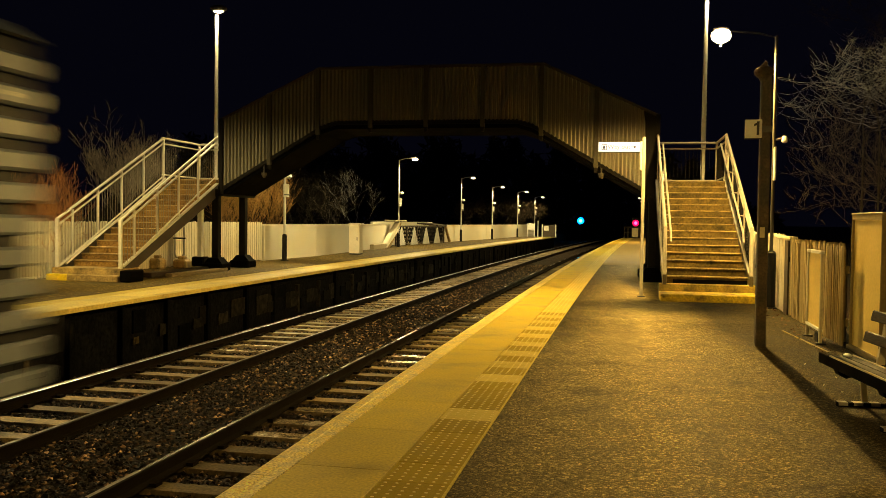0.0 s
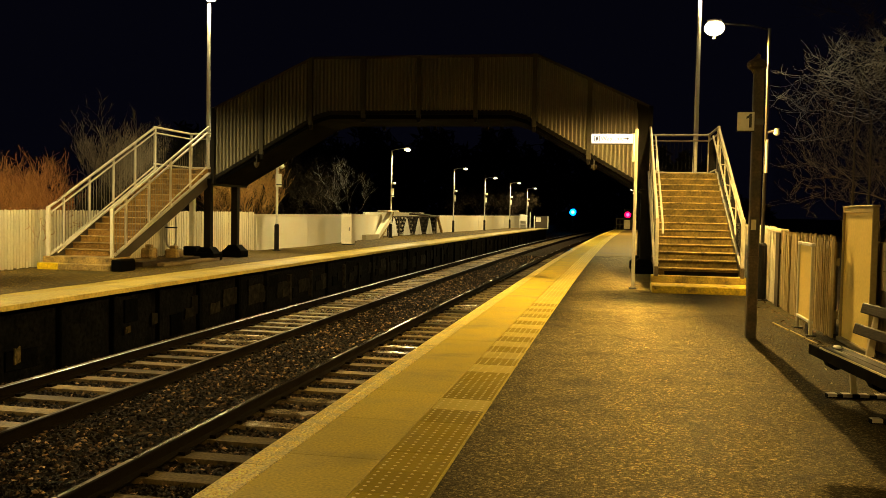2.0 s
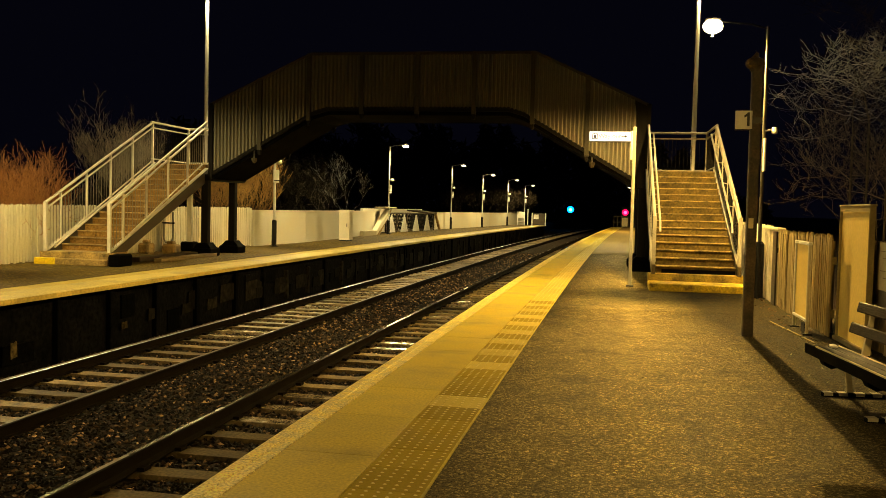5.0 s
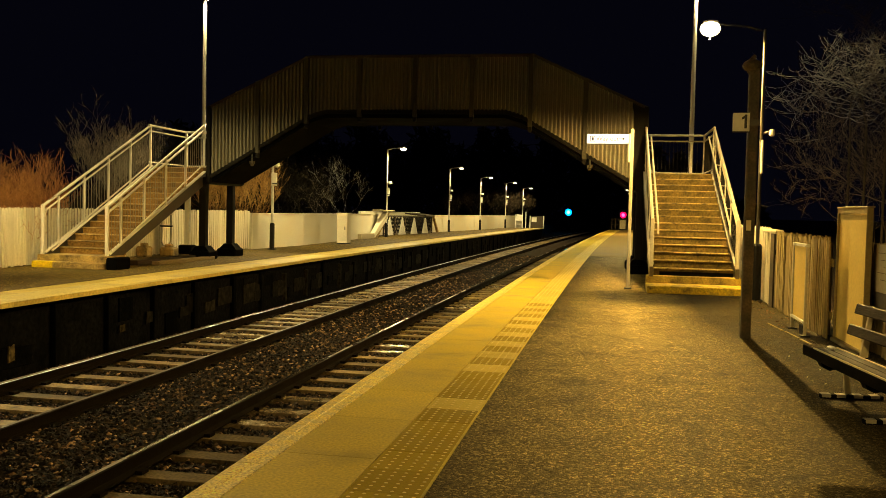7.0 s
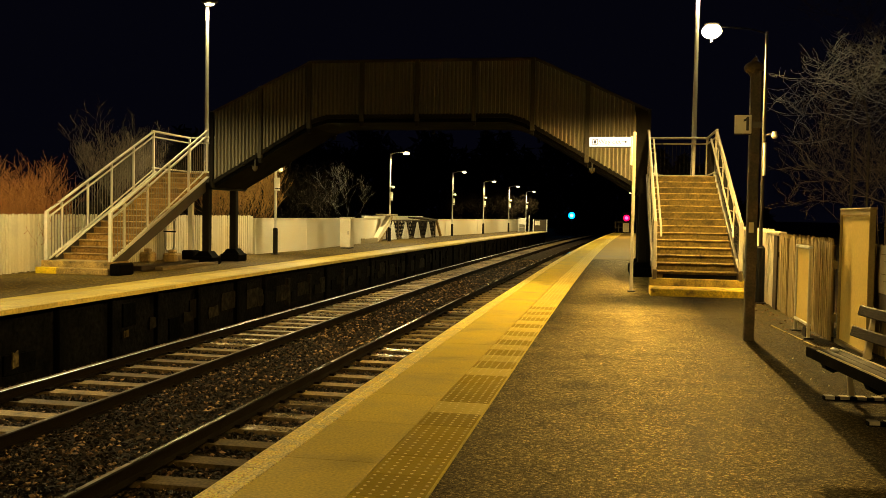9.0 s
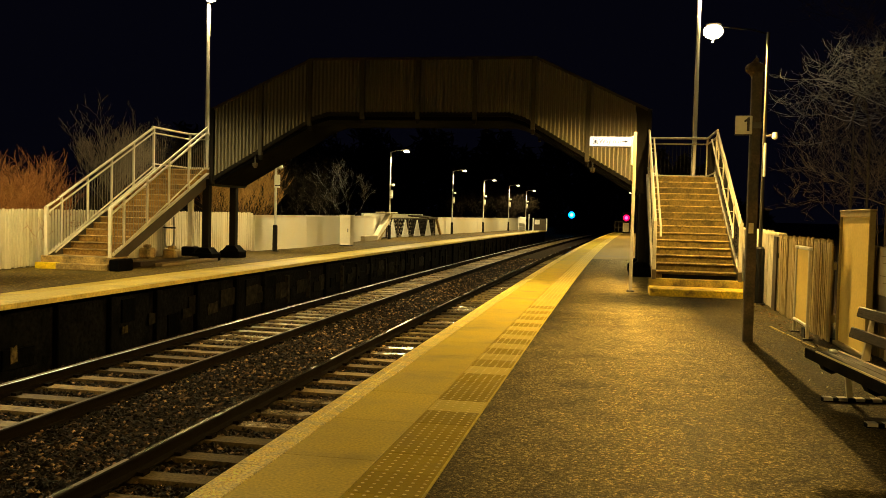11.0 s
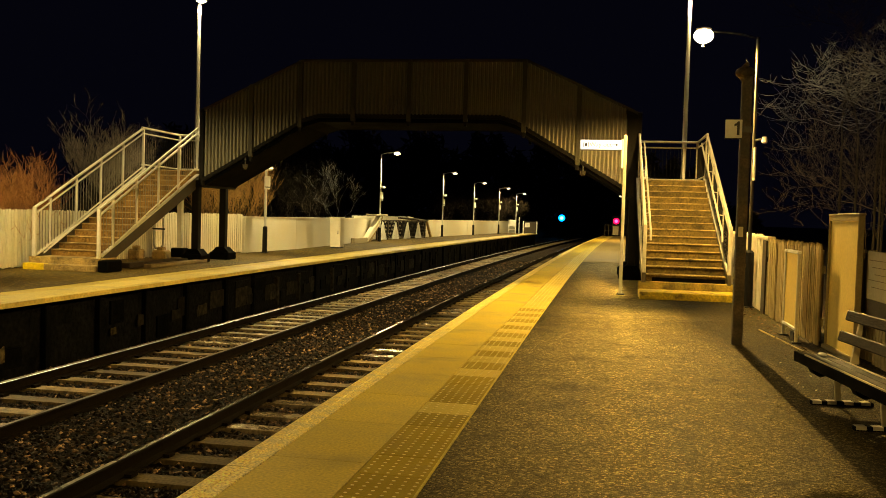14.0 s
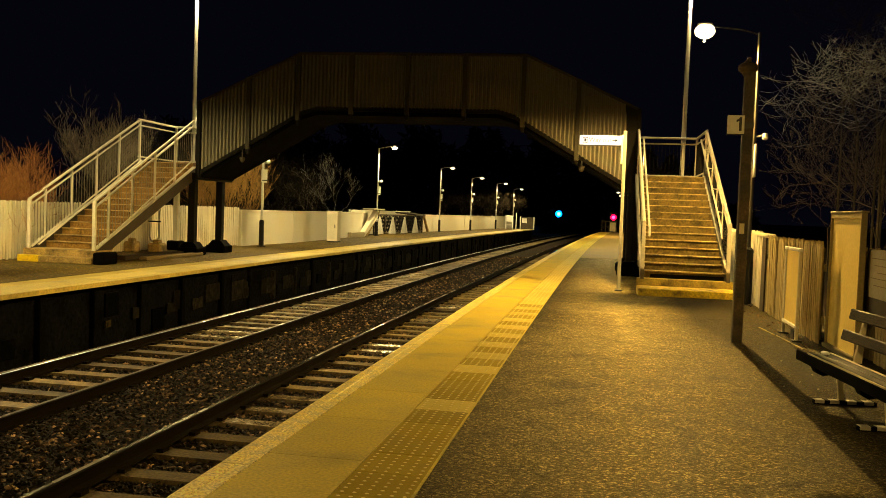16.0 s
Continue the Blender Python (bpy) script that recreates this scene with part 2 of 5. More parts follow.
GREY_STEEL = surface("galvanised_steel", (0.07, 0.066, 0.06), 0.5, 0.3, fine=40, coarse=2.0, vary=0.08, stain=0.15, bump=0.05)
POST_PALE = surface("pale_post_paint", (0.76, 0.76, 0.74), 0.4, fine=30, coarse=2.0, vary=0.05, stain=0.1, bump=0.05)
BLACK = surface("black_paint", (0.012, 0.012, 0.012), 0.6, fine=40, coarse=3.0, vary=0.2, stain=0.3, bump=0.15, spec=0.25)
RUSTY = surface("weathered_post_paint", (0.060, 0.050, 0.034), 0.6, 0.1, fine=40, coarse=3.5, vary=0.3, stain=0.5, bump=0.3, tint=(0.11, 0.08, 0.05))
WHITE = surface("white_enamel", (0.80, 0.80, 0.76), 0.35, fine=30, coarse=3.0, vary=0.03, stain=0.06, bump=0.02)
SIGN_CREAM = surface("aged_sign_cream", (0.84, 0.74, 0.46), 0.45, fine=30, coarse=6.0, vary=0.05, stain=0.12, bump=0.03)
INK = surface("sign_ink", (0.02, 0.02, 0.03), 0.5, fine=30, coarse=3.0, vary=0.1, stain=0.1, bump=0.0)
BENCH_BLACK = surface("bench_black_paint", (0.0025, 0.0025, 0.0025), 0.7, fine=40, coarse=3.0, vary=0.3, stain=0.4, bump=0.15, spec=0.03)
TIMBER = surface("weathered_timber", (0.055, 0.040, 0.026), 0.7, fine=14, coarse=2.5, vary=0.3, stain=0.35, bump=0.4, stretch=(6, 1, 6), spec=0.25)
TIMBER_PALE = surface("bleached_timber", (0.27, 0.21, 0.12), 0.75, fine=14, coarse=2.5, vary=0.3, stain=0.35, bump=0.4, stretch=(6, 1, 6), spec=0.2)
SIGN_TAN = surface("weathered_tan_board", (0.50, 0.43, 0.27), 0.6, fine=30, coarse=2.0, vary=0.08, stain=0.25, bump=0.05)
TIMBER_DARK = surface("dark_painted_timber", (0.014, 0.011, 0.008), 0.65, fine=14, coarse=2.5, vary=0.3, stain=0.4, bump=0.4, stretch=(6, 1, 6), spec=0.2)
BARK = surface("bare_bark", (0.075, 0.056, 0.036), 0.8, fine=30, coarse=3.0, vary=0.3, stain=0.3, bump=0.2, spec=0.2)
# The dark around unlit trunks and scrub is put into this bark.
BARK_NIGHT = surface("night_dimmed_bark", (0.05, 0.042, 0.032), 0.9, fine=4, coarse=0.4, vary=0.3, stain=0.4, bump=0.0, spec=0.05)
BARK_RED = surface("reddish_twigs", (0.40, 0.18, 0.056), 0.8, fine=30, coarse=1.5, vary=0.3, stain=0.4, bump=0.2, spec=0.2)
# Cool grey offsets the lamps' warm tint on the twigs.
BARK_DARK = surface("cool_grey_bark", (0.24, 0.235, 0.25), 0.7, fine=30, coarse=0.8, vary=0.3, stain=0.8, bump=0.2)
BARK_GOLD = surface("tawny_twigs", (0.27, 0.155, 0.048), 0.8, fine=30, coarse=1.2, vary=0.3, stain=0.5, bump=0.2, spec=0.2)
BARK_GREY = surface("grey_bark", (0.16, 0.125, 0.085), 0.75, fine=30, coarse=1.2, vary=0.3, stain=0.4, bump=0.2)
WAGON_SKIN = surface("wagon_grey_paint", (0.22, 0.255, 0.34), 0.5, fine=30, coarse=1.5, vary=0.08, stain=0.35, bump=0.05, local=True)
WAGON_DARK = surface("wagon_dark_steel", (0.012, 0.012, 0.016), 0.6, fine=30, coarse=1.5, vary=0.2, stain=0.3, bump=0.1, local=True, spec=0.2)
BULB = glow("sodium_bowl", (1.0, 0.74, 0.34), 14.0)
FAR_BULB = glow("pale_lamp_bowl", (1.0, 0.82, 0.50), 2.4)
SIGNAL_BLUE = glow("blue_green_signal_light", (0.0, 0.22, 1.0), 5.0)
SIGNAL_BLUE_HOT = glow("signal_bulb_blue", (0.06, 0.60, 1.0), 13.0)
SIGNAL_RED_HOT = glow("signal_bulb_red", (1.0, 0.06, 0.15), 5.0)
SIGNAL_RED = glow("red_signal_light", (1.0, 0.0, 0.07), 2.4)
SIGN_LIT = glow("lit_sign_face", (0.80, 0.86, 1.0), 0.80)
SIGN_LIT.node_tree.nodes["Principled BSDF"].inputs["Base Color"].default_value = (0.35, 0.38, 0.46, 1)
SIGN_GREY = surface("grey_sign_ink", (0.20, 0.21, 0.27), 0.5, fine=30, coarse=3.0, vary=0.1, stain=0.1, bump=0.0)

def chippings(m, scale, low, high, relief):
    """Loose stone chips of a gritty surface: cells that differ in tone and height."""
    nt = m.node_tree
    b = nt.nodes["Principled BSDF"]
    src = b.inputs["Base Color"].links[0].from_socket
    geo = nt.nodes.new("ShaderNodeNewGeometry")
    cell = nt.nodes.new("ShaderNodeTexVoronoi")
    cell.inputs["Scale"].default_value = scale
    nt.links.new(geo.outputs["Position"], cell.inputs["Vector"])
    tone = nt.nodes.new("ShaderNodeSeparateColor")
    nt.links.new(cell.outputs["Color"], tone.inputs[0])
    power = nt.nodes.new("ShaderNodeMath")
    power.operation, power.inputs[1].default_value = "POWER", 4.5
    nt.links.new(tone.outputs[0], power.inputs[0])
    r = nt.nodes.new("ShaderNodeMapRange")
    r.inputs["To Min"].default_value, r.inputs["To Max"].default_value = low, high
    nt.links.new(power.outputs[0], r.inputs["Value"])
    sc = nt.nodes.new("ShaderNodeVectorMath")
    sc.operation = "SCALE"
    nt.links.new(src, sc.inputs[0])
    nt.links.new(r.outputs["Result"], sc.inputs["Scale"])
    nt.links.new(sc.outputs[0], b.inputs["Base Color"])
    height = nt.nodes.new("ShaderNodeMath")
    height.operation = "SUBTRACT"
    nt.links.new(tone.outputs[1], height.inputs[0])
    nt.links.new(cell.outputs["Distance"], height.inputs[1])
    bp = nt.nodes.new("ShaderNodeBump")
    bp.inputs["Strength"].default_value, bp.inputs["Distance"].default_value = 1.0, relief
    nt.links.new(height.outputs[0], bp.inputs["Height"])
    nt.links.new(bp.outputs["Normal"], b.inputs["Normal"])


def lamp_pool_tone(m):
    """Puts the lamp's pool of light into the asphalt colour: pale middle, dark sides."""
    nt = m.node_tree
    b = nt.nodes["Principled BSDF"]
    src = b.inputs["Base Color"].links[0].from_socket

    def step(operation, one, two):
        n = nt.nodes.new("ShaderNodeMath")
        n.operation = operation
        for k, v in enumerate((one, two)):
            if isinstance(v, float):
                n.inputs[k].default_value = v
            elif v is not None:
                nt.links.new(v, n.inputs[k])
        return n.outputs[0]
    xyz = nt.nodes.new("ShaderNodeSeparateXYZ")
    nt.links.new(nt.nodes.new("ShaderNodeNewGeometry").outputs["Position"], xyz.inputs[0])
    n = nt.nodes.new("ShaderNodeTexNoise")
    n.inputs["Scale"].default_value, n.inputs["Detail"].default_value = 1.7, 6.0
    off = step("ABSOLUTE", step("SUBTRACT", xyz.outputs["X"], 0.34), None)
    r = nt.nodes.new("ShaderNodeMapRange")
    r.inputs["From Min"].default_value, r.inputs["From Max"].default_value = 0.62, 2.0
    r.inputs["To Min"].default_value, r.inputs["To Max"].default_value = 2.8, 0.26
    # the painted pool fades under the lamp by the stairs and close to the bench
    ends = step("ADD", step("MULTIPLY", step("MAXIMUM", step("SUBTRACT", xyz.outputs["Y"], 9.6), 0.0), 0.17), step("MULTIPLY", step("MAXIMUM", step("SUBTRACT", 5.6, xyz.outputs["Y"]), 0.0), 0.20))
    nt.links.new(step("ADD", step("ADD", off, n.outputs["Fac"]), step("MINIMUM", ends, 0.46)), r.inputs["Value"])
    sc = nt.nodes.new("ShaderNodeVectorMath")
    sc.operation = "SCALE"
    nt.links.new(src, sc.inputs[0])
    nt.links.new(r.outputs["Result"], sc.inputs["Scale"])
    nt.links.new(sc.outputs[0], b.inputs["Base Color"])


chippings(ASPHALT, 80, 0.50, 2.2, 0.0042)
lamp_pool_tone(ASPHALT)
chippings(ASPHALT_FAR, 30, 0.6, 1.9, 0.006)

# ---- ground and platforms ----
RAIL_Z, SLEEPER_Z, BED_Z = -0.877, -1.035, -1.085
EDGE, TACT0, TACT1 = -2.014, -1.274, -0.884
RAIL_A, RAIL_B, RAIL_C = -4.263, -6.045, -7.563
RAIL_N = RAIL_A + 1.505
FAR = -8.333
YS = [-60, -30, -10, 0] + [4.0 * i for i in range(1, 51)]
YP = [-30, -10, 0] + [3.0 * i for i in range(1, 30)]

BED_LINE = [(-8.35, -1.10), (-7.95, -1.045), (-7.68, -1.035), (-7.60, -1.085), (-6.01, -1.085), (-5.93, -1.03), (-5.2, -1.0), (-4.38, -1.03), (-4.30, -1.085), (-2.72, -1.085), (-2.64, -1.04), (-2.2, -1.06)]
ground = Shape().sweep([(-900, -0.25), (-60, -0.25), (-13.2, -0.2), (-12.9, -1.25), (-8.9, -1.3), *BED_LINE, (-1.9, -1.3), (2.6, -1.25), (2.9, -0.2), (60, -0.25), (900, -0.25)], [-600, -120] + YS + [260, 400, 1500], closed=False)
setting("ground", ground, BED, "dark ballast and earth ground beside the railway", "ground")

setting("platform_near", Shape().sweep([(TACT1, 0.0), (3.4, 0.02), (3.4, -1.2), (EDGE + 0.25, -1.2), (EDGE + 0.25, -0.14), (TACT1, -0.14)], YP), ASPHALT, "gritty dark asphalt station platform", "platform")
# Paler sheet laid just above the asphalt from y = 30.6 onward.
setting("platform_resurfaced", Shape().sweep([(TACT1 + 0.01, 0.0045), (3.39, 0.0245), (3.39, 0.01), (TACT1 + 0.01, -0.005)], [30.6] + [y for y in YP if y > 31]), ASPHALT_PALE, "paler surface further along the platform", "platform")
platform_near_edge = setting("platform_edge_near", Shape().sweep([(EDGE + 0.02, -0.05), (TACT1 - 0.002, -0.05), (TACT1 - 0.002, -0.139), (EDGE + 0.02, -0.139)], YP), SLAB, "concrete platform edge with tactile paving", "platform edge")
part("edging", Shape().sweep([(TACT1 - 0.001, 0.006), (TACT1 + 0.014, 0.006), (TACT1 + 0.014, -0.03), (TACT1 - 0.001, -0.03)], YP), SLAB, platform_near_edge, "pale edging strip beside the tactile slabs")
setting("platform_far", Shape().sweep([(FAR - 1.14, 0.0), (-13.0, 0.01), (-13.0, -1.25), (FAR - 0.32, -1.25), (FAR - 0.32, -0.14), (FAR - 1.14, -0.14)], YP), ASPHALT_FAR, "worn asphalt surface of the opposite platform", "platform")
# Body coloured near black as the shade under the edge stones.
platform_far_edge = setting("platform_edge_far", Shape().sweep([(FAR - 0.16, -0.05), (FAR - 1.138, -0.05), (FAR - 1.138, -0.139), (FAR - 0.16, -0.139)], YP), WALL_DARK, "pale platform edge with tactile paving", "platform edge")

# ---- light ----
lamp_light(1.61, 15.8, 4.495, 11800, WARM, 0.020, 171, 0.20)
lamp_light(1.08, 44.0, 4.495, 7500, LAMP, 0.020)
lamp_light(2.6, 66.0, 4.42, 2600, WARM, 0.10)
# Added fill light, out of view, for faces turned towards the camera.
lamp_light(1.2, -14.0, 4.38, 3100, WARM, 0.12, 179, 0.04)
# The first entry, at y = -3, is a second added fill lamp.
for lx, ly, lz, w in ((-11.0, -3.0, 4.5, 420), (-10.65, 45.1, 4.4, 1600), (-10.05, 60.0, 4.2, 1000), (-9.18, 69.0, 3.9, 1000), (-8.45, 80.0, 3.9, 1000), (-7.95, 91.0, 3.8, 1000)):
    lamp_light(lx, ly, lz, w)
lamp_light(-11.35, 14.3, 4.595, 4400, LAMP, 0.020)
lamp_light(-10.35, 28.3, 4.475, 5600, LAMP, 0.020)
lamp_light(-11.78, 24.4, 7.35, 1000)
lamp_light(2.20, 24.3, 7.25, 850, LAMP, 0.10, 179, 0.04)

# ---- railway ----
def railway_track(name, left, right, heads, label, start, pitch, wet, concrete):
    t = thing(name, pose(0, 0, 0), label, "railway track")
    for lat, head in zip((left, right), heads):
        c = 0.0046 if head is RAIL_TOP else 0.0012
        prof = [(-0.07, -0.158), (0.07, -0.158), (0.07, -0.148), (0.012, -0.125), (0.012, -0.045), (0.036, -0.035), (0.036, -0.008 - c), (0.022, -0.0064) if head is RAIL_TOP else (0.018, -c), (-0.026, 0.0), (-0.036, -0.008), (-0.036, -0.035), (-0.012, -0.045), (-0.012, -0.125), (-0.07, -0.148)]
        s = Shape().sweep([(lat + a, RAIL_Z + b) for a, b in prof], [-60, -20, 0] + [2.5 * i for i in range(1, 80)])
        # One narrow facet of the far rail carries a painted highlight line.
        bright = 6 if head is RAIL_TOP else 7
        s.s = [(1 if i % 14 == bright else 2 if i % 14 == 7 else 0) if i < 14 * 81 else 0 for i in range(len(s.f))]
        part("rail", s, [RAIL_SIDE, head, RAIL_DULL], t)
    mid = (left + right) / 2
    s = Shape()
    s.prism([(-0.14, -0.16), (0.14, -0.16), (0.12, 0.0), (-0.12, 0.0)], "x", -1.25, 1.25)
    for sx in (-1, 1):
        for o in (-0.11, 0.11):
            s.box(sx * 0.7525 + o - 0.035, sx * 0.7525 + o + 0.035, -0.06, 0.06, -0.01, 0.035, 1)
    data = s.mesh("sleeper", concrete, RAIL_SIDE)
    damp = s.mesh("sleeper", SLEEPER_WET, RAIL_SIDE)
    for i in range(-8, 190):
        y = start + pitch * i
        part("sleeper", damp if i in wet else data, None, t, at=pose(bend(mid, y), y + random.uniform(-0.02, 0.02), SLEEPER_Z, 0, 0, turn(y) + random.uniform(-0.8, 0.8)))
    return t


railway_track("railway_track", RAIL_A, RAIL_N, (RAIL_WORN, RAIL_DULL), "railway track beside the platform, rusty rails on concrete sleepers", 1.93, 0.679, (11, 12, 13, 19, 20, 26, 30, 31, 40), SLEEPER)
railway_track("railway_track", RAIL_C, RAIL_B, (RAIL_TOP, RAIL_DULL), "far railway track with a bright worn rail", 2.08, 0.66, (20, 21, 28, 33, 34, 47), SLEEPER_PALE)


def ballast():
    rng = np.random.default_rng(4)
    n = 85000
    y = 3.5 + 46.5 * rng.random(n) ** 1.7
    lat = rng.uniform(-8.25, -2.35, n)
    keep = np.ones(n, bool)
    for r in (RAIL_A, RAIL_B, RAIL_C, RAIL_N):
        keep &= np.abs(lat - r) > 0.085
    near = (lat > RAIL_A) | ((lat < RAIL_B) & (lat > RAIL_C))
    first, pitch = np.where(lat > RAIL_A, 1.93, 2.08), np.where(lat > RAIL_A, 0.679, 0.66)
    on = np.abs((y - first + pitch / 2) % pitch - pitch / 2) < 0.13
    keep &= ~(near & on & (rng.random(n) > 0.05))
    y, lat = y[keep], lat[keep]
    n = len(y)
    c = np.stack([lat + K * y * y / 2, y, np.interp(lat, [p[0] for p in BED_LINE], [p[1] for p in BED_LINE]) + rng.uniform(0.0, 0.028, n)], 1)
    base = np.array([(1, 0, 0), (0, 1, 0), (-1, 0, 0), (0, -1, 0), (0, 0, 1), (0, 0, -1)], float)
    size = rng.uniform(0.013, 0.036, n)[:, None, None] * rng.uniform(0.6, 1.35, (n, 6, 1))
    ang = rng.random(n) * 6.28
    ca, sa = np.cos(ang)[:, None], np.sin(ang)[:, None]
    b = base[None] * size + rng.normal(0, 0.006, (n, 6, 3))
    v = np.stack([b[..., 0] * ca - b[..., 1] * sa, b[..., 0] * sa + b[..., 1] * ca, b[..., 2] * 0.6], -1) + c[:, None]
    tri = np.array([(0, 1, 4), (1, 2, 4), (2, 3, 4), (3, 0, 4), (1, 0, 5), (2, 1, 5), (3, 2, 5), (0, 3, 5)])
    f = (tri[None] + (np.arange(n) * 6)[:, None, None]).reshape(-1, 3)
    me = bpy.data.meshes.new("ballast")
    me.from_pydata(v.reshape(-1, 3).tolist(), [], f.tolist())
    me.materials.append(STONES)
    return tagged(new("ballast", me), "loose angular stone ballast between the rails", "ballast", kind="stuff")


def island_tones(m, low, high, power_of):
    """Lets each loose piece of one mesh differ in tone."""
    nt = m.node_tree
    b = nt.nodes["Principled BSDF"]
    src = b.inputs["Base Color"].links[0].from_socket
    geo = nt.nodes.new("ShaderNodeNewGeometry")
    r = nt.nodes.new("ShaderNodeMapRange")
    r.inputs["To Min"].default_value, r.inputs["To Max"].default_value = low, high
    power = nt.nodes.new("ShaderNodeMath")
    power.operation, power.inputs[1].default_value = "POWER", power_of
    nt.links.new(geo.outputs["Random Per Island"], power.inputs[0])
    nt.links.new(power.outputs[0], r.inputs["Value"])
    sc = nt.nodes.new("ShaderNodeVectorMath")
    sc.operation = "SCALE"
    nt.links.new(src, sc.inputs[0])
    nt.links.new(r.outputs["Result"], sc.inputs["Scale"])
    nt.links.new(sc.outputs[0], b.inputs["Base Color"])
    return m


STONES = island_tones(surface("loose_stone", (0.052, 0.0335, 0.0185), 0.6, fine=40, coarse=1.2, vary=0.25, stain=0.5, bump=0.2, spec=0.1), 0.22, 13.0, 10.0)
ballast()

def rain_puddle():
    """Standing rain water in the four-foot way of the near track."""
    rnd = random.Random(3)
    s = Shape()
    out = []
    for i in range(28):
        a = 2 * math.pi * i / 28
        y = 60.5 + 6.0 * math.sin(a) * rnd.uniform(0.85, 1.1)
        out.append((bend(-3.62, y) + 0.42 * math.cos(a) * rnd.uniform(0.75, 1.2), y))
    s.prism(out, "z", -1.040, -1.022)
    return tagged(new("rain_puddle", s.mesh("rain_puddle", WATER)), "dark rain puddle standing between the rails", "puddle")


WATER = surface("rain_water", (0.012, 0.012, 0.012), 0.10, fine=2.0, coarse=0.5, vary=0.1, stain=0.1, bump=0.0)
rain_puddle()


def grit():
    """Stone chips standing proud of the platform's asphalt."""
    rng = np.random.default_rng(9)
    n = 100000
    y = 3.2 + 10.0 * rng.random(n) ** 1.35
    lat = rng.uniform(TACT1 + 0.01, 2.35, n)
    r = rng.uniform(0.003, 0.0068, n) * (1 + 0.05 * y)
    ang = rng.random((n, 1)) * 6.28 + np.array([0.0, 1.6, 3.1, 4.7]) + rng.uniform(-0.4, 0.4, (n, 4))
    rad = r[:, None] * rng.uniform(0.7, 1.3, (n, 4))
    x = lat + K * y * y / 2
    z = 0.02 * (lat - TACT1) / (3.4 - TACT1)
    ring = np.stack([x[:, None] + rad * np.cos(ang), y[:, None] + rad * np.sin(ang), np.repeat((z - 0.001)[:, None], 4, 1)], -1)
    tip = np.stack([x + rng.normal(0, 0.002, n), y + rng.normal(0, 0.002, n), z + r * rng.uniform(0.12, 0.42, n)], -1)[:, None]
    v = np.concatenate([ring, tip], 1)
    tri = np.array([(0, 1, 4), (1, 2, 4), (2, 3, 4), (3, 0, 4)])
    f = (tri[None] + (np.arange(n) * 5)[:, None, None]).reshape(-1, 3)
    me = bpy.data.meshes.new("grit")
    me.from_pydata(v.reshape(-1, 3).tolist(), [], f.tolist())
    me.materials.append(CHIPS)
    return tagged(new("grit", me), "rough stone chippings of the platform surface", "grit", kind="stuff")


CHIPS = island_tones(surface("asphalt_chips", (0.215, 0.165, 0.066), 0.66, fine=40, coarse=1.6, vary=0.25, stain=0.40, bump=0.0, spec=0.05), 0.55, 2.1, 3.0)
lamp_pool_tone(CHIPS)
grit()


def litter(name, n, x0, x1, y0, y1, label, matter, size=1.0):
    """Small flat scraps lying on the platform."""
    rnd = random.Random(5)
    s = Shape()
    for _ in range(n):
        x, y = x0 + (x1 - x0) * rnd.random() ** 0.5, rnd.uniform(y0, y1)
        m = Matrix.Translation((x, y, 0.0079 * (x - TACT1) * 0.59 + 0.007 + rnd.random() * 0.006)) @ Euler((rnd.uniform(-0.5, 0.5), rnd.uniform(-0.5, 0.5), rnd.random() * 6.28)).to_matrix().to_4x4()
        w, l = size * rnd.uniform(0.012, 0.024), size * rnd.uniform(0.025, 0.045)
        s.add([m @ Vector(p) for p in ((-l, 0, 0), (0, -w, 0.006), (l, 0, 0.002), (0, w, 0.006), (0, 0, -0.004))], [(0, 1, 4), (1, 2, 4), (2, 3, 4), (3, 0, 4)])
    return tagged(new(name, s.mesh(name, matter)), label, "litter", kind="stuff")


LEAF = surface("dead_leaf", (0.17, 0.10, 0.045), 0.8, fine=60, coarse=9.0, vary=0.3, stain=0.5, bump=0.1)
litter("dead_leaves", 45, 1.95, 2.52, 8.5, 15.6, "brown dead leaves blown against the fence", LEAF)
litter("paper_flecks", 26, 0.2, 2.2, 4.0, 9.5, "pale paper flecks scattered on the asphalt", SIGN_CREAM, 0.4)

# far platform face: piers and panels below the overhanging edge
face = setting("platform_wall_far", Shape().sweep([(FAR - 0.22, -0.14), (FAR - 0.33, -0.14), (FAR - 0.33, -1.3), (FAR - 0.22, -1.3)], YP), WALL_DARK, "near-black masonry face below the platform edge", "wall")
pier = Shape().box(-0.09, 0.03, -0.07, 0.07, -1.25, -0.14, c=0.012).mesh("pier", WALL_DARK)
# Paler pier: light on the distant piers painted as colour.
lit_pier = Shape().box(-0.09, 0.03, -0.07, 0.07, -1.05, -0.3, c=0.012).mesh("pier", WALL_PATCH)
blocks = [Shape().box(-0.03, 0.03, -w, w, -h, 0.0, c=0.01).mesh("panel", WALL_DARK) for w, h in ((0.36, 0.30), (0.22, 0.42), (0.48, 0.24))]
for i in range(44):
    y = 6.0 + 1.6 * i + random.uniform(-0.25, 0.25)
    part("pier", lit_pier if y > 21 and i % 3 else pier, None, face, at=pose(bend(FAR - 0.16, y), y, 0, 0, 0, turn(y)))
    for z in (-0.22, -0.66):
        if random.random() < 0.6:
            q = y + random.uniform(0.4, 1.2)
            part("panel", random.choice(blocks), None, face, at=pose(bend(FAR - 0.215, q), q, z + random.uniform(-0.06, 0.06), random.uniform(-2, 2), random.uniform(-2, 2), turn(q)))
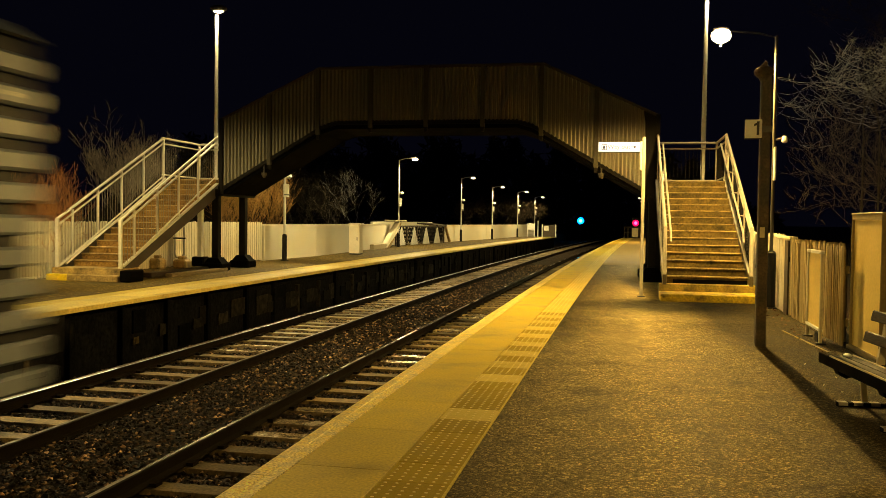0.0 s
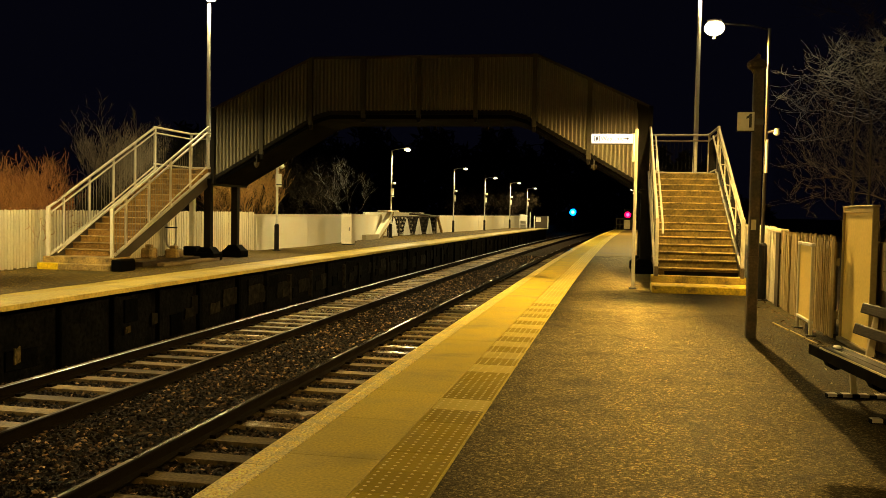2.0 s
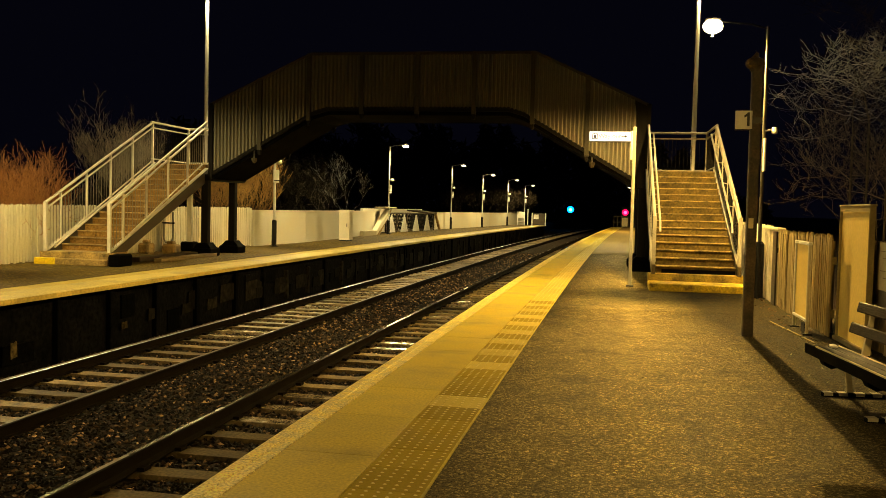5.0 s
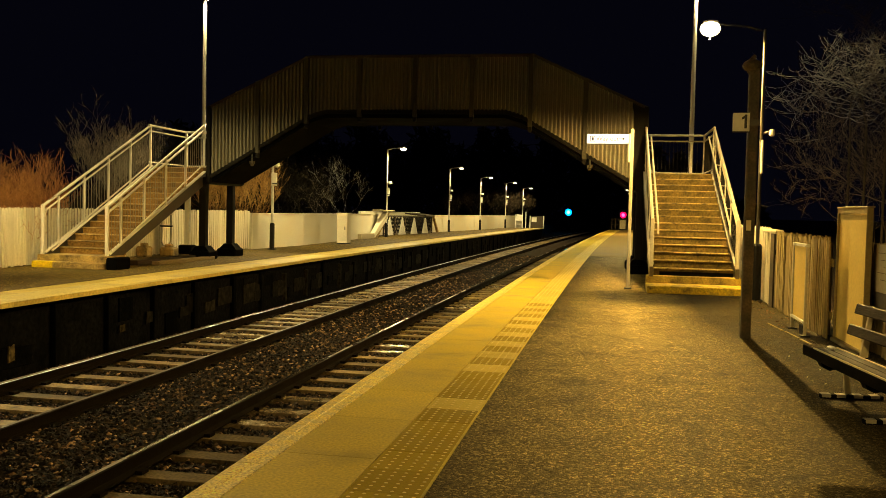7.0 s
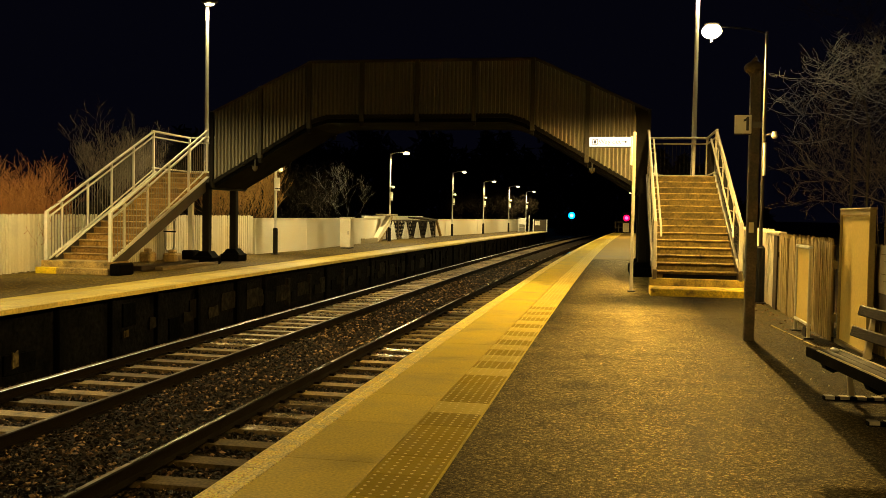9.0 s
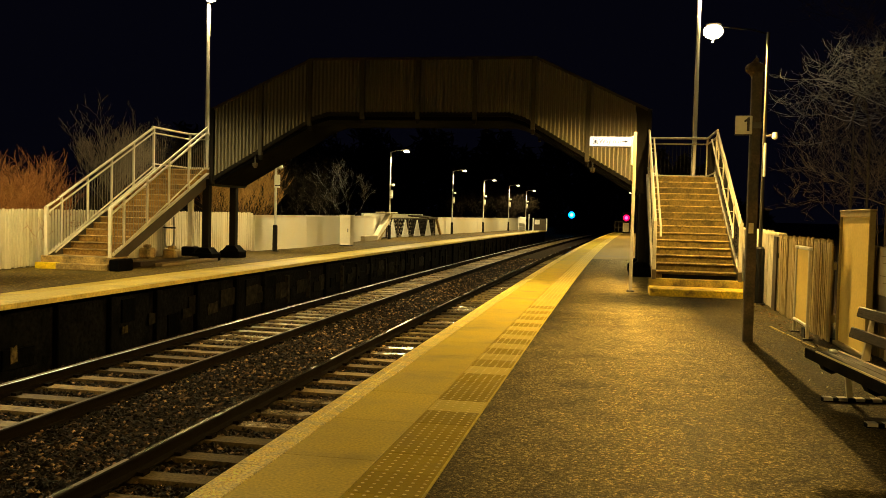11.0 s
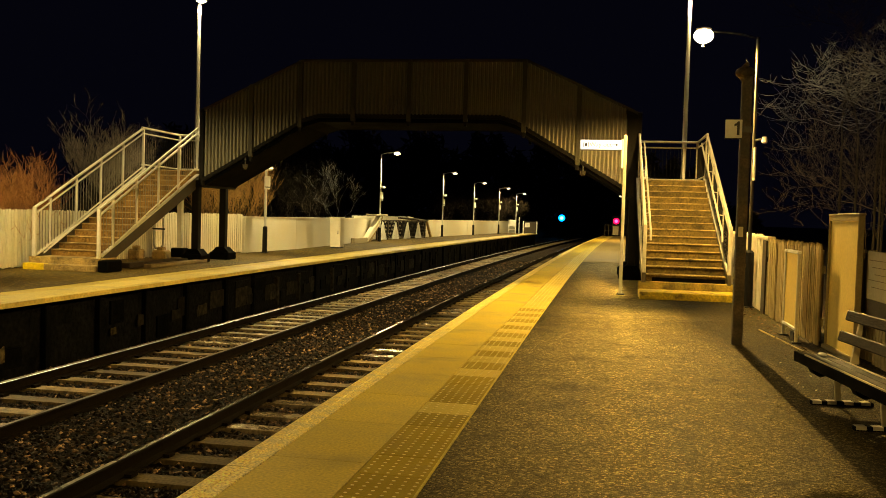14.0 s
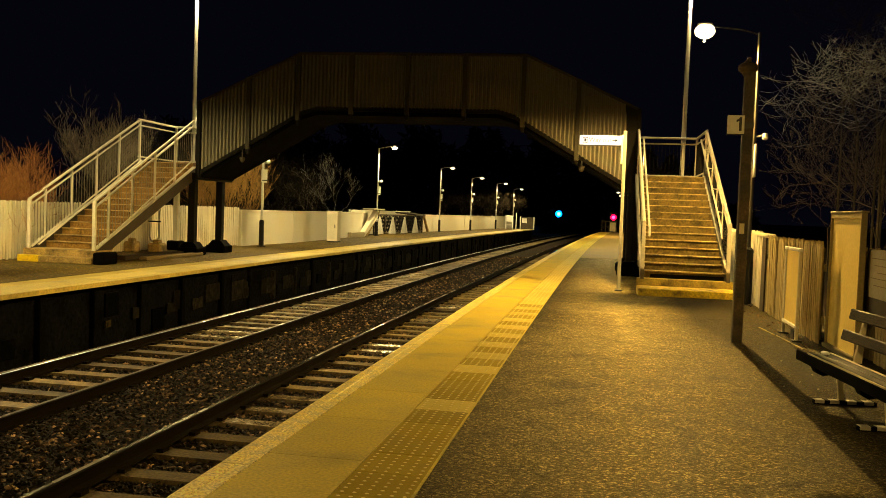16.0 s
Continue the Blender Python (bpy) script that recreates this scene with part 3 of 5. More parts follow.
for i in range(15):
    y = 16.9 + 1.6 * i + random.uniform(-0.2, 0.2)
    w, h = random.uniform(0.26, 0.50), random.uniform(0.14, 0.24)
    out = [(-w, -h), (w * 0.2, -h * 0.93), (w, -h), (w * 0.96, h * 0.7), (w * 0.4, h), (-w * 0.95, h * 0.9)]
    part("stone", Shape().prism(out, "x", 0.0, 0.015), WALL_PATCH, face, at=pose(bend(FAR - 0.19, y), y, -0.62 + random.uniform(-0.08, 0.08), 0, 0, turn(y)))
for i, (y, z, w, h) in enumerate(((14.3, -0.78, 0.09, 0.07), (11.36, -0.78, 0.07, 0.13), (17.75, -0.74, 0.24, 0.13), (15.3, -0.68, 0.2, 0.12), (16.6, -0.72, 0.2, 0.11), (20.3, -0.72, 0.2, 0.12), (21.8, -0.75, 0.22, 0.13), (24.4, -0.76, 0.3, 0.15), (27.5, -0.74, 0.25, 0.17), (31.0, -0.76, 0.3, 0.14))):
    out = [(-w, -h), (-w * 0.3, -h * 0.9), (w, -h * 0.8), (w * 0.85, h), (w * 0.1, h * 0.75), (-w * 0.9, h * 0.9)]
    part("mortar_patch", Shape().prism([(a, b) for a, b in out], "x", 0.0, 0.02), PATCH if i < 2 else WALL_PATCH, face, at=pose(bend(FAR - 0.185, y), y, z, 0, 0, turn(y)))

# ---- footbridge ----
BX = [-10.5, -9.14, -7.8, -6.38, -4.92, -3.46, -1.99, -0.64, 0.83]
BF, BB = 22.0, 24.1


def top_z(x):
    return float(np.interp(x, [-10.5, -7.76, -1.94, 0.86], [4.05, 5.34, 5.33, 4.02]))


def low_z(x):
    return float(np.interp(x, [-10.5, -7.7, -7.3, -2.6, -2.2, 0.86], [2.2, 3.82, 3.94, 3.94, 3.82, 2.04]))


def footbridge():
    t = thing("footbridge", pose(0, BF, 0), "covered-side steel footbridge with corrugated parapets over the tracks", "footbridge")
    d = BB - BF
    for side, y in ((-1, 0.0), (1, d)):
        for a, b in zip(BX, BX[1:-1] + [0.60]):
            s = Shape()
            n = max(int(round((b - a - 0.12) / 0.025)), 4)
            xs = [a + 0.06 + (b - a - 0.12) * i / n for i in range(n + 1)]
            rib = (0.0, 0.0, 0.06, 0.06)
            v, f = [], []
            for back in (0.0, 0.006):
                for i, x in enumerate(xs):
                    yy = y + side * rib[i % 4] + side * -back
                    v += [(x, yy, low_z(x) + 0.03), (x, yy, top_z(x) - 0.03)]
            m = len(xs) * 2
            for o in (0, m):
                f += [(o + 2 * i, o + 2 * i + 2, o + 2 * i + 3, o + 2 * i + 1) for i in range(n)]
            s.add(v, f)
            part("panel", s, BRIDGE_SHEET, t, "ribbed sheet parapet panel" if side < 0 else "")
        for i, x in enumerate(BX):
            w = 0.11 if 0 < i < len(BX) - 1 else 0.10
            s = Shape().box(x - w / 2, x + w / 2, y - 0.05 + side * 0.03, y + 0.05 + side * 0.03, low_z(x) - 0.14, top_z(x) + 0.03, c=0.008)
            part("upright", s, BRIDGE_RIB if 0 < i < len(BX) - 1 else BRIDGE_DARK, t)
            if 0 < i < len(BX) - 1:
                s = Shape().prism([(x - 0.06, low_z(x) - 0.02), (x + 0.06, low_z(x) - 0.02), (x + 0.03, low_z(x) - 0.26), (x - 0.03, low_z(x) - 0.26)], "y", y - 0.06, y + 0.06)
                part("bracket", s, BRIDGE_DARK, t)
        plate = [(0.55, low_z(0.55) - 0.02), (0.80, low_z(0.80) - 0.02), (0.80, top_z(0.80) - 0.02), (0.47, top_z(0.47) - 0.02), (0.53, top_z(0.53) - 0.30)]
        part("end_plate", Shape().prism(plate, "y", y - 0.035 + side * 0.02, y + 0.035 + side * 0.02), BRIDGE_DARK, t, "dark steel end plate")
        ends = (-10.5, -7.76, -1.94, 0.86)
        out = [(x, top_z(x) - 0.045) for x in ends] + [(x, top_z(x) + 0.035) for x in ends[::-1]]
        part("top_rail", Shape().prism(out, "y", y - 0.055, y + 0.055), STRINGER, t)
        xs = [-10.5, -7.7, -7.3, -2.6, -2.2, 0.84]
        out = [(x, low_z(x) + 0.05) for x in xs] + [(x, low_z(x) - 0.06) for x in xs[::-1]]
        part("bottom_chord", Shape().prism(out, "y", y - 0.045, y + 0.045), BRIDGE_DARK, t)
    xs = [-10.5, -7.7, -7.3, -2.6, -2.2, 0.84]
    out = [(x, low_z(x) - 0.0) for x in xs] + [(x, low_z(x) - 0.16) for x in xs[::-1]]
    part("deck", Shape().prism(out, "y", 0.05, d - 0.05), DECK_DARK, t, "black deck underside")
    # walkway steps inside both slopes
    for x0, x1 in ((-10.45, -7.5), (-2.4, 0.80)):
        for i in range(10):
            x = x0 + (x1 - x0) * (i + 0.5) / 10
            part("step", Shape().box(x - 0.16, x + 0.16, 0.08, d - 0.08, low_z(x) - 0.02, low_z(x) + 0.06), STEP_CONCRETE, t)
    for x, y in ((-10.70, 0.12), (-10.75, 1.95), (0.74, 0.12), (0.74, 1.95)):
        top = 2.2
        c = part("column", Shape().box(x - 0.095, x + 0.095, y - 0.095, y + 0.095, 0.34, top, c=0.012), BRIDGE_DARK, t, "dark steel column")
        s = Shape().box(x - 0.29, x + 0.29, y - 0.29, y + 0.29, 0.0, 0.22, c=0.03)
        s.prism([(x - 0.25, 0.22), (x + 0.25, 0.22), (x + 0.12, 0.36), (x - 0.12, 0.36)], "y", y - 0.2, y + 0.2)
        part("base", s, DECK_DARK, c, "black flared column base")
    part("cross_beam", Shape().box(-10.75, -10.45, 0.0, d, 2.02, 2.2, c=0.01), BRIDGE_DARK, t)
    part("cross_beam", Shape().box(0.6, 0.88, 0.0, d, 2.02, 2.2, c=0.01), BRIDGE_DARK, t)
    return t


footbridge()


def hanging_camera(x, y, z):
    t = thing("dome_camera", pose(x, y, z), "small grey dome camera hung under the footbridge", "camera")
    part("stalk", Shape().rod((0, 0, 0.0), (0, 0, 0.28), 0.02), GREY_STEEL, t)
    part("dome", Shape().rod((0, 0, -0.06), (0, 0, 0.02), 0.065, 0.075, 12).ball((0, 0, -0.06), 0.06), STRINGER, t)


hanging_camera(-0.50, 22.0, 2.62)
hanging_camera(-9.3, 22.02, 2.62)


def staircase(x0, x1, y0, z0, n, rise, going, label, back_y, outer, posts, apron, set_back=0.0):
    """Flight of steps up to a landing, with rails. outer: the side away from the bridge (-1 or 1)."""
    t = thing("staircase", pose(x0, y0, 0), label, "staircase", "footbridge stairs")
    paint = RAIL_WHITE if outer < 0 else RAIL_BUFF
    w, run, top = x1 - x0, n * going, z0 + n * rise
    low = set_back * rise / going * 0.8
    for i in range(n):
        y, z = set_back + i * going, z0 + (i + 1) * rise
        s = Shape().box(0.05, w - 0.05, y, y + going + 0.02, z - rise - 0.01, z - 0.03)
        s.box(0.05, w - 0.05, y + 0.002, y + going + 0.03, z - 0.03, z - 0.004)
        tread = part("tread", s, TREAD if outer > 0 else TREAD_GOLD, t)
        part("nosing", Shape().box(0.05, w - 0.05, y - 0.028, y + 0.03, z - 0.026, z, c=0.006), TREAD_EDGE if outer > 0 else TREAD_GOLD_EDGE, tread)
    for x in (0.0, w):
        out = [(-0.15, z0 - 0.02), (set_back + 0.05, z0 - 0.02), (run + 0.15, top - 0.26 - low), (run + 0.15, top + 0.06 - low), (0.0, z0 + 0.20 - low), (-0.15, z0 + 0.16 - low)]
        part("stringer", Shape().prism(out, "x", x - 0.035, x + 0.035), STRINGER, t)
        cap = [(0.0, z0 + 0.20 - low), (run + 0.15, top + 0.06 - low), (run + 0.15, top + 0.085 - low), (-0.02, z0 + 0.225 - low)]
        part("stringer_flange", Shape().prism(cap, "x", x - 0.045, x + 0.045), paint, t, "pale flange along the stringer")
    # base steps
    s = Shape().box(-0.10, w + 0.10, -0.12, set_back + 0.05, 0.0, z0 - 0.002, c=0.015)
    part("base_step", s, STEP_CONCRETE if outer < 0 else STEP_BROWN, t, "worn concrete base step")
    s = Shape().box(-0.10, w + 0.08, -apron, -0.122, 0.0, z0 / 2, c=0.015)
    if outer > 0:
        part("bottom_step", s, STEP_YELLOW, t, "chipped yellow bottom step")
        # Solid near-black strip in place of a recess lying in shade.
        part("kick_gap", Shape().box(0.16, w - 0.06, -0.004, 0.0, z0 + 0.002, z0 + 0.075), DECK_DARK, t, "black strip painted in as the shaded gap below the first tread")
    else:
        foot = part("bottom_step", s, STEP_CONCRETE, t, "worn concrete bottom step")
        part("paint", Shape().box(-0.104, 0.40, -apron - 0.004, -0.13, 0.01, z0 / 2 + 0.004, c=0.004), YELLOW_PAINT, foot, "remains of yellow paint")
        part("base_block", Shape().box(w + 0.10, w + 0.36, -apron + 0.02, 0.30, 0.0, z0 * 0.9, c=0.03), DECK_DARK, t, "black base block")
    # landing
    d = back_y - (y0 + run)
    s = Shape().box(0.0, w, run + set_back, run + d, top - 0.14, top, c=0.01)
    part("landing", s, STEP_CONCRETE, t)
    part("landing_beam", Shape().box(0.0, w, run + set_back, run + set_back + 0.12, top - 0.34, top - 0.15), BRIDGE_DARK, t)
    slope = rise / going
    up = 1.09

    def line(y):
        return z0 + min(max(y, 0), run) * slope
    bar = Shape().rod((0, 0, 0), (0, 0, 0.70 + low), 0.0068, seg=6).mesh("baluster", BALUSTER if outer < 0 else BRIDGE_DARK)
    for x in (0.0, w):
        part("handrail", Shape().tube([(x, -0.05, line(0) + up - 0.02), (x, run + 0.10, top + up + 0.02)], 0.032), paint, t, "pale painted handrail")
        part("mid_rail", Shape().tube([(x, -0.02, line(0) + up - 0.15), (x, run + 0.05, top + up - 0.14)], 0.022), paint, t)
        part("bottom_rail", Shape().tube([(x, 0.0, line(0) + 0.20 - low), (x, run, top + 0.22 - low)], 0.02), paint, t)
        side = 1 if x == 0.0 else -1
        inner = x + side * 0.12
        if outer < 0 and x == 0.0:
            part("grab_rail", Shape().tube([(inner, 0.10, line(0.1) + 0.02), (inner, run, top + 0.02)], 0.021), paint, t)
        else:
            part("grab_rail", Shape().tube([(inner, 0.12, line(0.35) + 0.62), (inner, 0.22, line(0.35) + 0.80), (inner, run + 0.1, top + 0.90)], 0.021), paint, t)
        part("end_post", Shape().box(x - 0.035, x + 0.035, -0.09, -0.02, z0 - 0.01, line(0) + up, c=0.006), paint, t)
        for p in posts:
            y = p - y0
            part("post", Shape().box(x - 0.025, x + 0.025, y - 0.025, y + 0.025, line(y) + 0.05 - low, line(y) + up - 0.03, c=0.005), paint, t)
            if outer > 0 or x > 0:
                part("rail_bracket", Shape().rod((x, y, line(y) + 0.84), (inner, y, line(y) + 0.86), 0.009, seg=6), paint, t)
        k = int(run / 0.11)
        for i in range(1, k):
            y = run * i / k
            part("baluster", bar, None, t, at=pose(x, y, line(y) + 0.21 - low))
    # landing rails: outer side and back
    xo = w if outer > 0 else 0.0
    loop = [(xo, run, 0), (xo, run + d, 0), (0.0 if outer > 0 else w, run + d, 0)]
    for hgt, r in ((up + 0.02, 0.03), (up - 0.13, 0.02), (0.12, 0.02)):
        part("landing_rail", Shape().tube([(a, b, top + hgt) for a, b, _ in loop], r), paint, t)
    for a, b in ((xo, run + 0.08), (xo, run + d), (0.06 if outer > 0 else w - 0.06, run + d)):
        part("post", Shape().box(a - 0.03, a + 0.03, b - 0.03, b + 0.03, top - 0.1, top + up, c=0.005), paint, t)
    tall = Shape().rod((0, 0, 0), (0, 0, 0.81), 0.008, seg=6).mesh("baluster", BRIDGE_DARK)
    for i in range(1, int(d / 0.1)):
        part("baluster", tall, None, t, at=pose(xo, run + 0.1 * i, top + 0.12))
    for i in range(1, int(w / 0.1)):
        part("baluster", tall, None, t, at=pose(0.1 * i, run + d, top + 0.12))
    for x in (0.12, w - 0.12):
        part("landing_post", Shape().box(x - 0.07, x + 0.07, run + d - 0.2, run + d - 0.06, 0, top - 0.14, c=0.01), POST_PALE if outer < 0 else BRIDGE_DARK, t)
        if outer < 0:
            part("post_foot", Shape().box(x - 0.2, x + 0.2, run + d - 0.33, run + d + 0.07, 0, 0.28, c=0.04), DECK_DARK, t)
    return t


staircase(0.83, 2.41, 17.45, 0.29, 15, 0.1435, 0.293, "brown steps with pale metal rails up to the footbridge", 24.05, 1, (18.4, 19.4, 20.4, 21.4), 0.88)
staircase(-12.27, -10.72, 17.56, 0.29, 15, 0.145, 0.298, "brown steps with pale railings on the opposite platform", 24.2, -1, (18.05, 19.05, 20.08, 21.1), 0.30, 0.48)

# ---- fences and walls ----
def board_mesh(h, w=0.088, thick=0.02, name="board", pointed=False, paint=None):
    s = Shape()
    r = w / 2
    if pointed:
        out = [(-r, 0), (r, 0), (r, h - 0.06), (0, h), (-r, h - 0.06)]
    else:
        out = [(-r, 0), (r, 0)] + [(r * math.cos(a), h - r + r * math.sin(a)) for a in [math.pi * i / 6 for i in range(7)]]
    return s.prism(out, "y", -thick / 2, thick / 2).mesh(name, paint or CREAM)


def board_fence(name, line, h, pitch, label, rail_side=1, pointed=False, lean=0.3, spin=1.5, paint=None):
    paint = paint or CREAM
    t = thing(name, pose(line[0][0], line[0][1], 0), label, "fence")
    base = Vector((line[0][0], line[0][1], 0))
    data = board_mesh(h, pitch * 0.82, pointed=pointed, paint=paint)
    for a, b in zip(line, line[1:]):
        a, b = Vector((*a, 0)), Vector((*b, 0))
        d = b - a
        ang = math.degrees(math.atan2(d.y, d.x))
        n = int(d.length / pitch)
        side = Vector((-d.y, d.x, 0)).normalized() * rail_side * 0.035
        for i in range(n):
            p = a + d * ((i + 0.5) / n) - base
            part("board", data, None, t, at=pose(p.x, p.y, random.uniform(-0.012, 0.012) + 0.03, random.uniform(-0.3, 0.3), random.uniform(-lean, lean), ang + random.uniform(-spin, spin)))
        m = Matrix.Translation(a - base + side) @ pose(0, 0, 0, 0, 0, ang)
        for z in (0.3, h - 0.28):
            part("rail", Shape().box(0, d.length, -0.02, 0.02, z - 0.045, z + 0.045, m=m), paint, t)
        for i in range(int((d.length - 0.6) / 2.4) + 1):
            part("post", Shape().box(i * 2.4 + 0.5, i * 2.4 + 0.59, -0.045, 0.045, 0.0, h - 0.06, m=Matrix.Translation(side * 1.9) @ m), paint, t)
    return t


board_fence("board_fence", [(-12.62, -4.0), (-12.62, 20.0), (-12.56, 25.0), (-11.85, 27.9)], 1.275, 0.100, "cream vertical board fence behind the opposite platform", 1)
board_fence("board_fence", [(2.555, 10.97), (2.60, 14.55)], 1.20, 0.10, "cream vertical board fence beside the platform", -1, pointed=True, lean=1.2, spin=7, paint=FENCE_BUFF)
board_fence("board_fence", [(2.86, -3.0), (2.80, 10.2)], 1.16, 0.10, "cream vertical board fence behind the bench", -1, pointed=True, paint=FENCE_BUFF)
board_fence("board_fence", [(2.62, 15.2), (2.95, 24.0)], 1.25, 0.105, "cream board fence past the footbridge stairs", -1, pointed=True)


def wall_run(name, pts, h, thick, label, cap=0.05, panels=3.0, proud=0.04, paint=None):
    paint = paint or WALL_WHITE
    t = thing(name, pose(pts[0][0], pts[0][1], 0), label, "wall", kind="structure")
    base = Vector((*pts[0], 0))
    for a, b in zip(pts, pts[1:]):
        a, b = Vector((*a, 0)), Vector((*b, 0))
        d = b - a
        m = Matrix.Translation(a - base) @ pose(0, 0, 0, 0, 0, math.degrees(math.atan2(d.y, d.x)))
        n = max(1, round(d.length / panels))
        for i in range(n):
            part("wall_panel", Shape().box(d.length * i / n + 0.006, d.length * (i + 1) / n - 0.006, 0, thick, -0.05, h - 0.04, m=m, c=0.012), paint, t)
            if proud:
                part("pilaster", Shape().box(d.length * i / n - 0.07, d.length * i / n + 0.07, -proud * 0.4, thick, -0.05, h - 0.04, m=m, c=0.006), paint, t)
        part("coping", Shape().box(0, d.length, -0.03, thick + 0.03, h - 0.04, h + cap - 0.04, m=m, c=0.01), paint, t)
    return t


wall_run("wall_1", [(-11.78, 27.95), (-11.48, 32.2), (-11.70, 38.5), (-11.95, 45.0)], 1.24, 0.12, "smooth cream rendered wall along the opposite platform", cap=0.025, panels=6.5, proud=0.0)
wall_run("wall_2", [(-11.6, 56.9), (-10.45, 69.0), (-9.75, 80.0), (-8.7, 90.0)], 1.18, 0.12, "long cream rendered wall far along the opposite platform", cap=0.025, panels=5.5, proud=0.0)
wall_run("wall_3", [(2.63, 15.75), (2.62, 14.6)], 1.24, 0.06, "short cream panel in the platform fence", panels=0.6, paint=CREAM)
brown_strip = thing("fence_strip", pose(2.585, 14.62, 0), "dark brown upright strip against the cream platform fence", "board")
part("plank", Shape().box(-0.012, 0.012, 0.0, 0.30, 0.0, 1.19, c=0.004), STRINGER, brown_strip)
part("batten", Shape().box(0.012, 0.03, 0.02, 0.28, 0.85, 0.93, c=0.004), STRINGER, brown_strip)
wall_run("wall_4", [(-13.3, 46.5), (-12.6, 58.5)], 1.32, 0.12, "pale wall behind the ramp opening", panels=3.0)


def utility_cabinet(x, y):
    t = thing("utility_cabinet", pose(x, y, 0), "tall cream metal utility cabinet on the opposite platform", "cabinet")
    part("body", Shape().box(0, 0.44, 0, 0.5, 0.05, 1.22, c=0.012), CREAM, t)
    part("plinth", Shape().box(0.02, 0.42, 0.02, 0.48, 0, 0.05), BLACK, t)
    part("lid", Shape().box(-0.03, 0.47, -0.03, 0.53, 1.22, 1.27, c=0.012), CREAM, t)
    d = part("door", Shape().box(0.04, 0.40, -0.012, 0.0, 0.12, 1.16, c=0.004), CREAM, t)
    part("handle", Shape().box(0.33, 0.36, -0.035, -0.012, 0.58, 0.72), GREY_STEEL, d)


utility_cabinet(-10.87, 34.5)


def ramp_entrance():
    """Sloping parapet, trellis railing and white triangular plates."""
    t = thing("ramp_parapet", pose(-11.5, 40.5, 0), "cream sloping parapet at the ramp down from the platform", "parapet")
    m = pose(0, 0, 0, 0, 0, 90)
    part("kerb", Shape().box(-0.1, 2.3, 0, 0.2, 0, 0.26, m=m, c=0.02), SIGN_TAN, t)
    # Web coloured brown to put in the shade on its unlit side.
    s = Shape().prism([(2.2, 0.02), (3.0, 0.02), (5.3, 1.22), (5.3, 1.34), (4.75, 1.34)], "y", 0.02, 0.18)
    s.v = [tuple(m @ Vector(p)) for p in s.v]
    part("slope", s, STEP_CONCRETE, t, "brown sloping web with shade in its colour")
    for dz, y0 in ((0.0, -0.02), (-0.30, 0.0)):
        s = Shape().prism([(2.15, 0.22 + dz * 0.4), (2.3, 0.14 + dz * 0.4), (4.95, 1.30 + dz), (4.75, 1.38 + dz)], "y", y0, 0.22)
        s.v = [tuple(m @ Vector(p)) for p in s.v]
        part("coping", s, WALL_WHITE, t, "pale sloping coping")
    part("cap", Shape().box(3.6, 6.0, -0.1, 0.5, 1.36, 1.44, m=m, c=0.015), SIGN_TAN, t)
    t = thing("trellis_railing", pose(-12.1, 46.8, 0), "dark trellis railing with white triangular plates", "railing")
    m = pose(0, 0, 0, 0, 0, 84)
    part("top_bar", Shape().box(0, 8.9, -0.03, 0.03, 1.06, 1.13, m=m), STRINGER, t)
    part("bottom_bar", Shape().box(0, 8.9, -0.03, 0.03, 0.10, 0.15, m=m), STRINGER, t)
    for i in range(6):
        part("post", Shape().box(i * 1.76, i * 1.76 + 0.08, -0.04, 0.04, 0, 1.13, m=m), STRINGER, t)
    s = Shape()
    for i in range(34):
        for sg in (-1, 1):
            a = m @ Vector((0.25 * i, 0.0, 0.12 if sg > 0 else 1.06))
            b = m @ Vector((min(0.25 * i + 0.55, 8.9), 0.0, 1.06 if sg > 0 else 0.12))
            s.rod(a, b, 0.03, seg=4)
    part("lattice", s, BRIDGE_DARK, t)
    for i in range(4):
        x = 0.75 + 2.15 * i
        s = Shape().prism([(x - 0.62, 0.03), (x + 0.62, 0.03), (x + 0.05, 1.0), (x - 0.05, 1.0)], "y", -0.10, -0.06)
        s.v = [tuple(m @ Vector(p)) for p in s.v]
        part("plate", s, WHITE, t, "white triangular plate")
    t = thing("ramp_hut", pose(-11.35, 54.0, 0), "low dark hut with sloping roof at the ramp", "hut")
    part("wall", Shape().box(-1.0, 0.0, 0, 2.6, 0, 1.1, c=0.02), STRINGER, t)
    s = Shape().prism([(-1.2, 1.2), (0.15, 1.08), (0.15, 1.16), (-1.2, 1.3)], "y", -0.15, 2.8)
    part("roof", s, TIMBER, t)
    part("brace", Shape().prism([(2.5, 1.08), (2.75, 1.08), (4.3, 0.0), (4.0, 0.0)], "x", 0.0, 0.14), STEP_CONCRETE, t, "pale sloping end wall")


ramp_entrance()


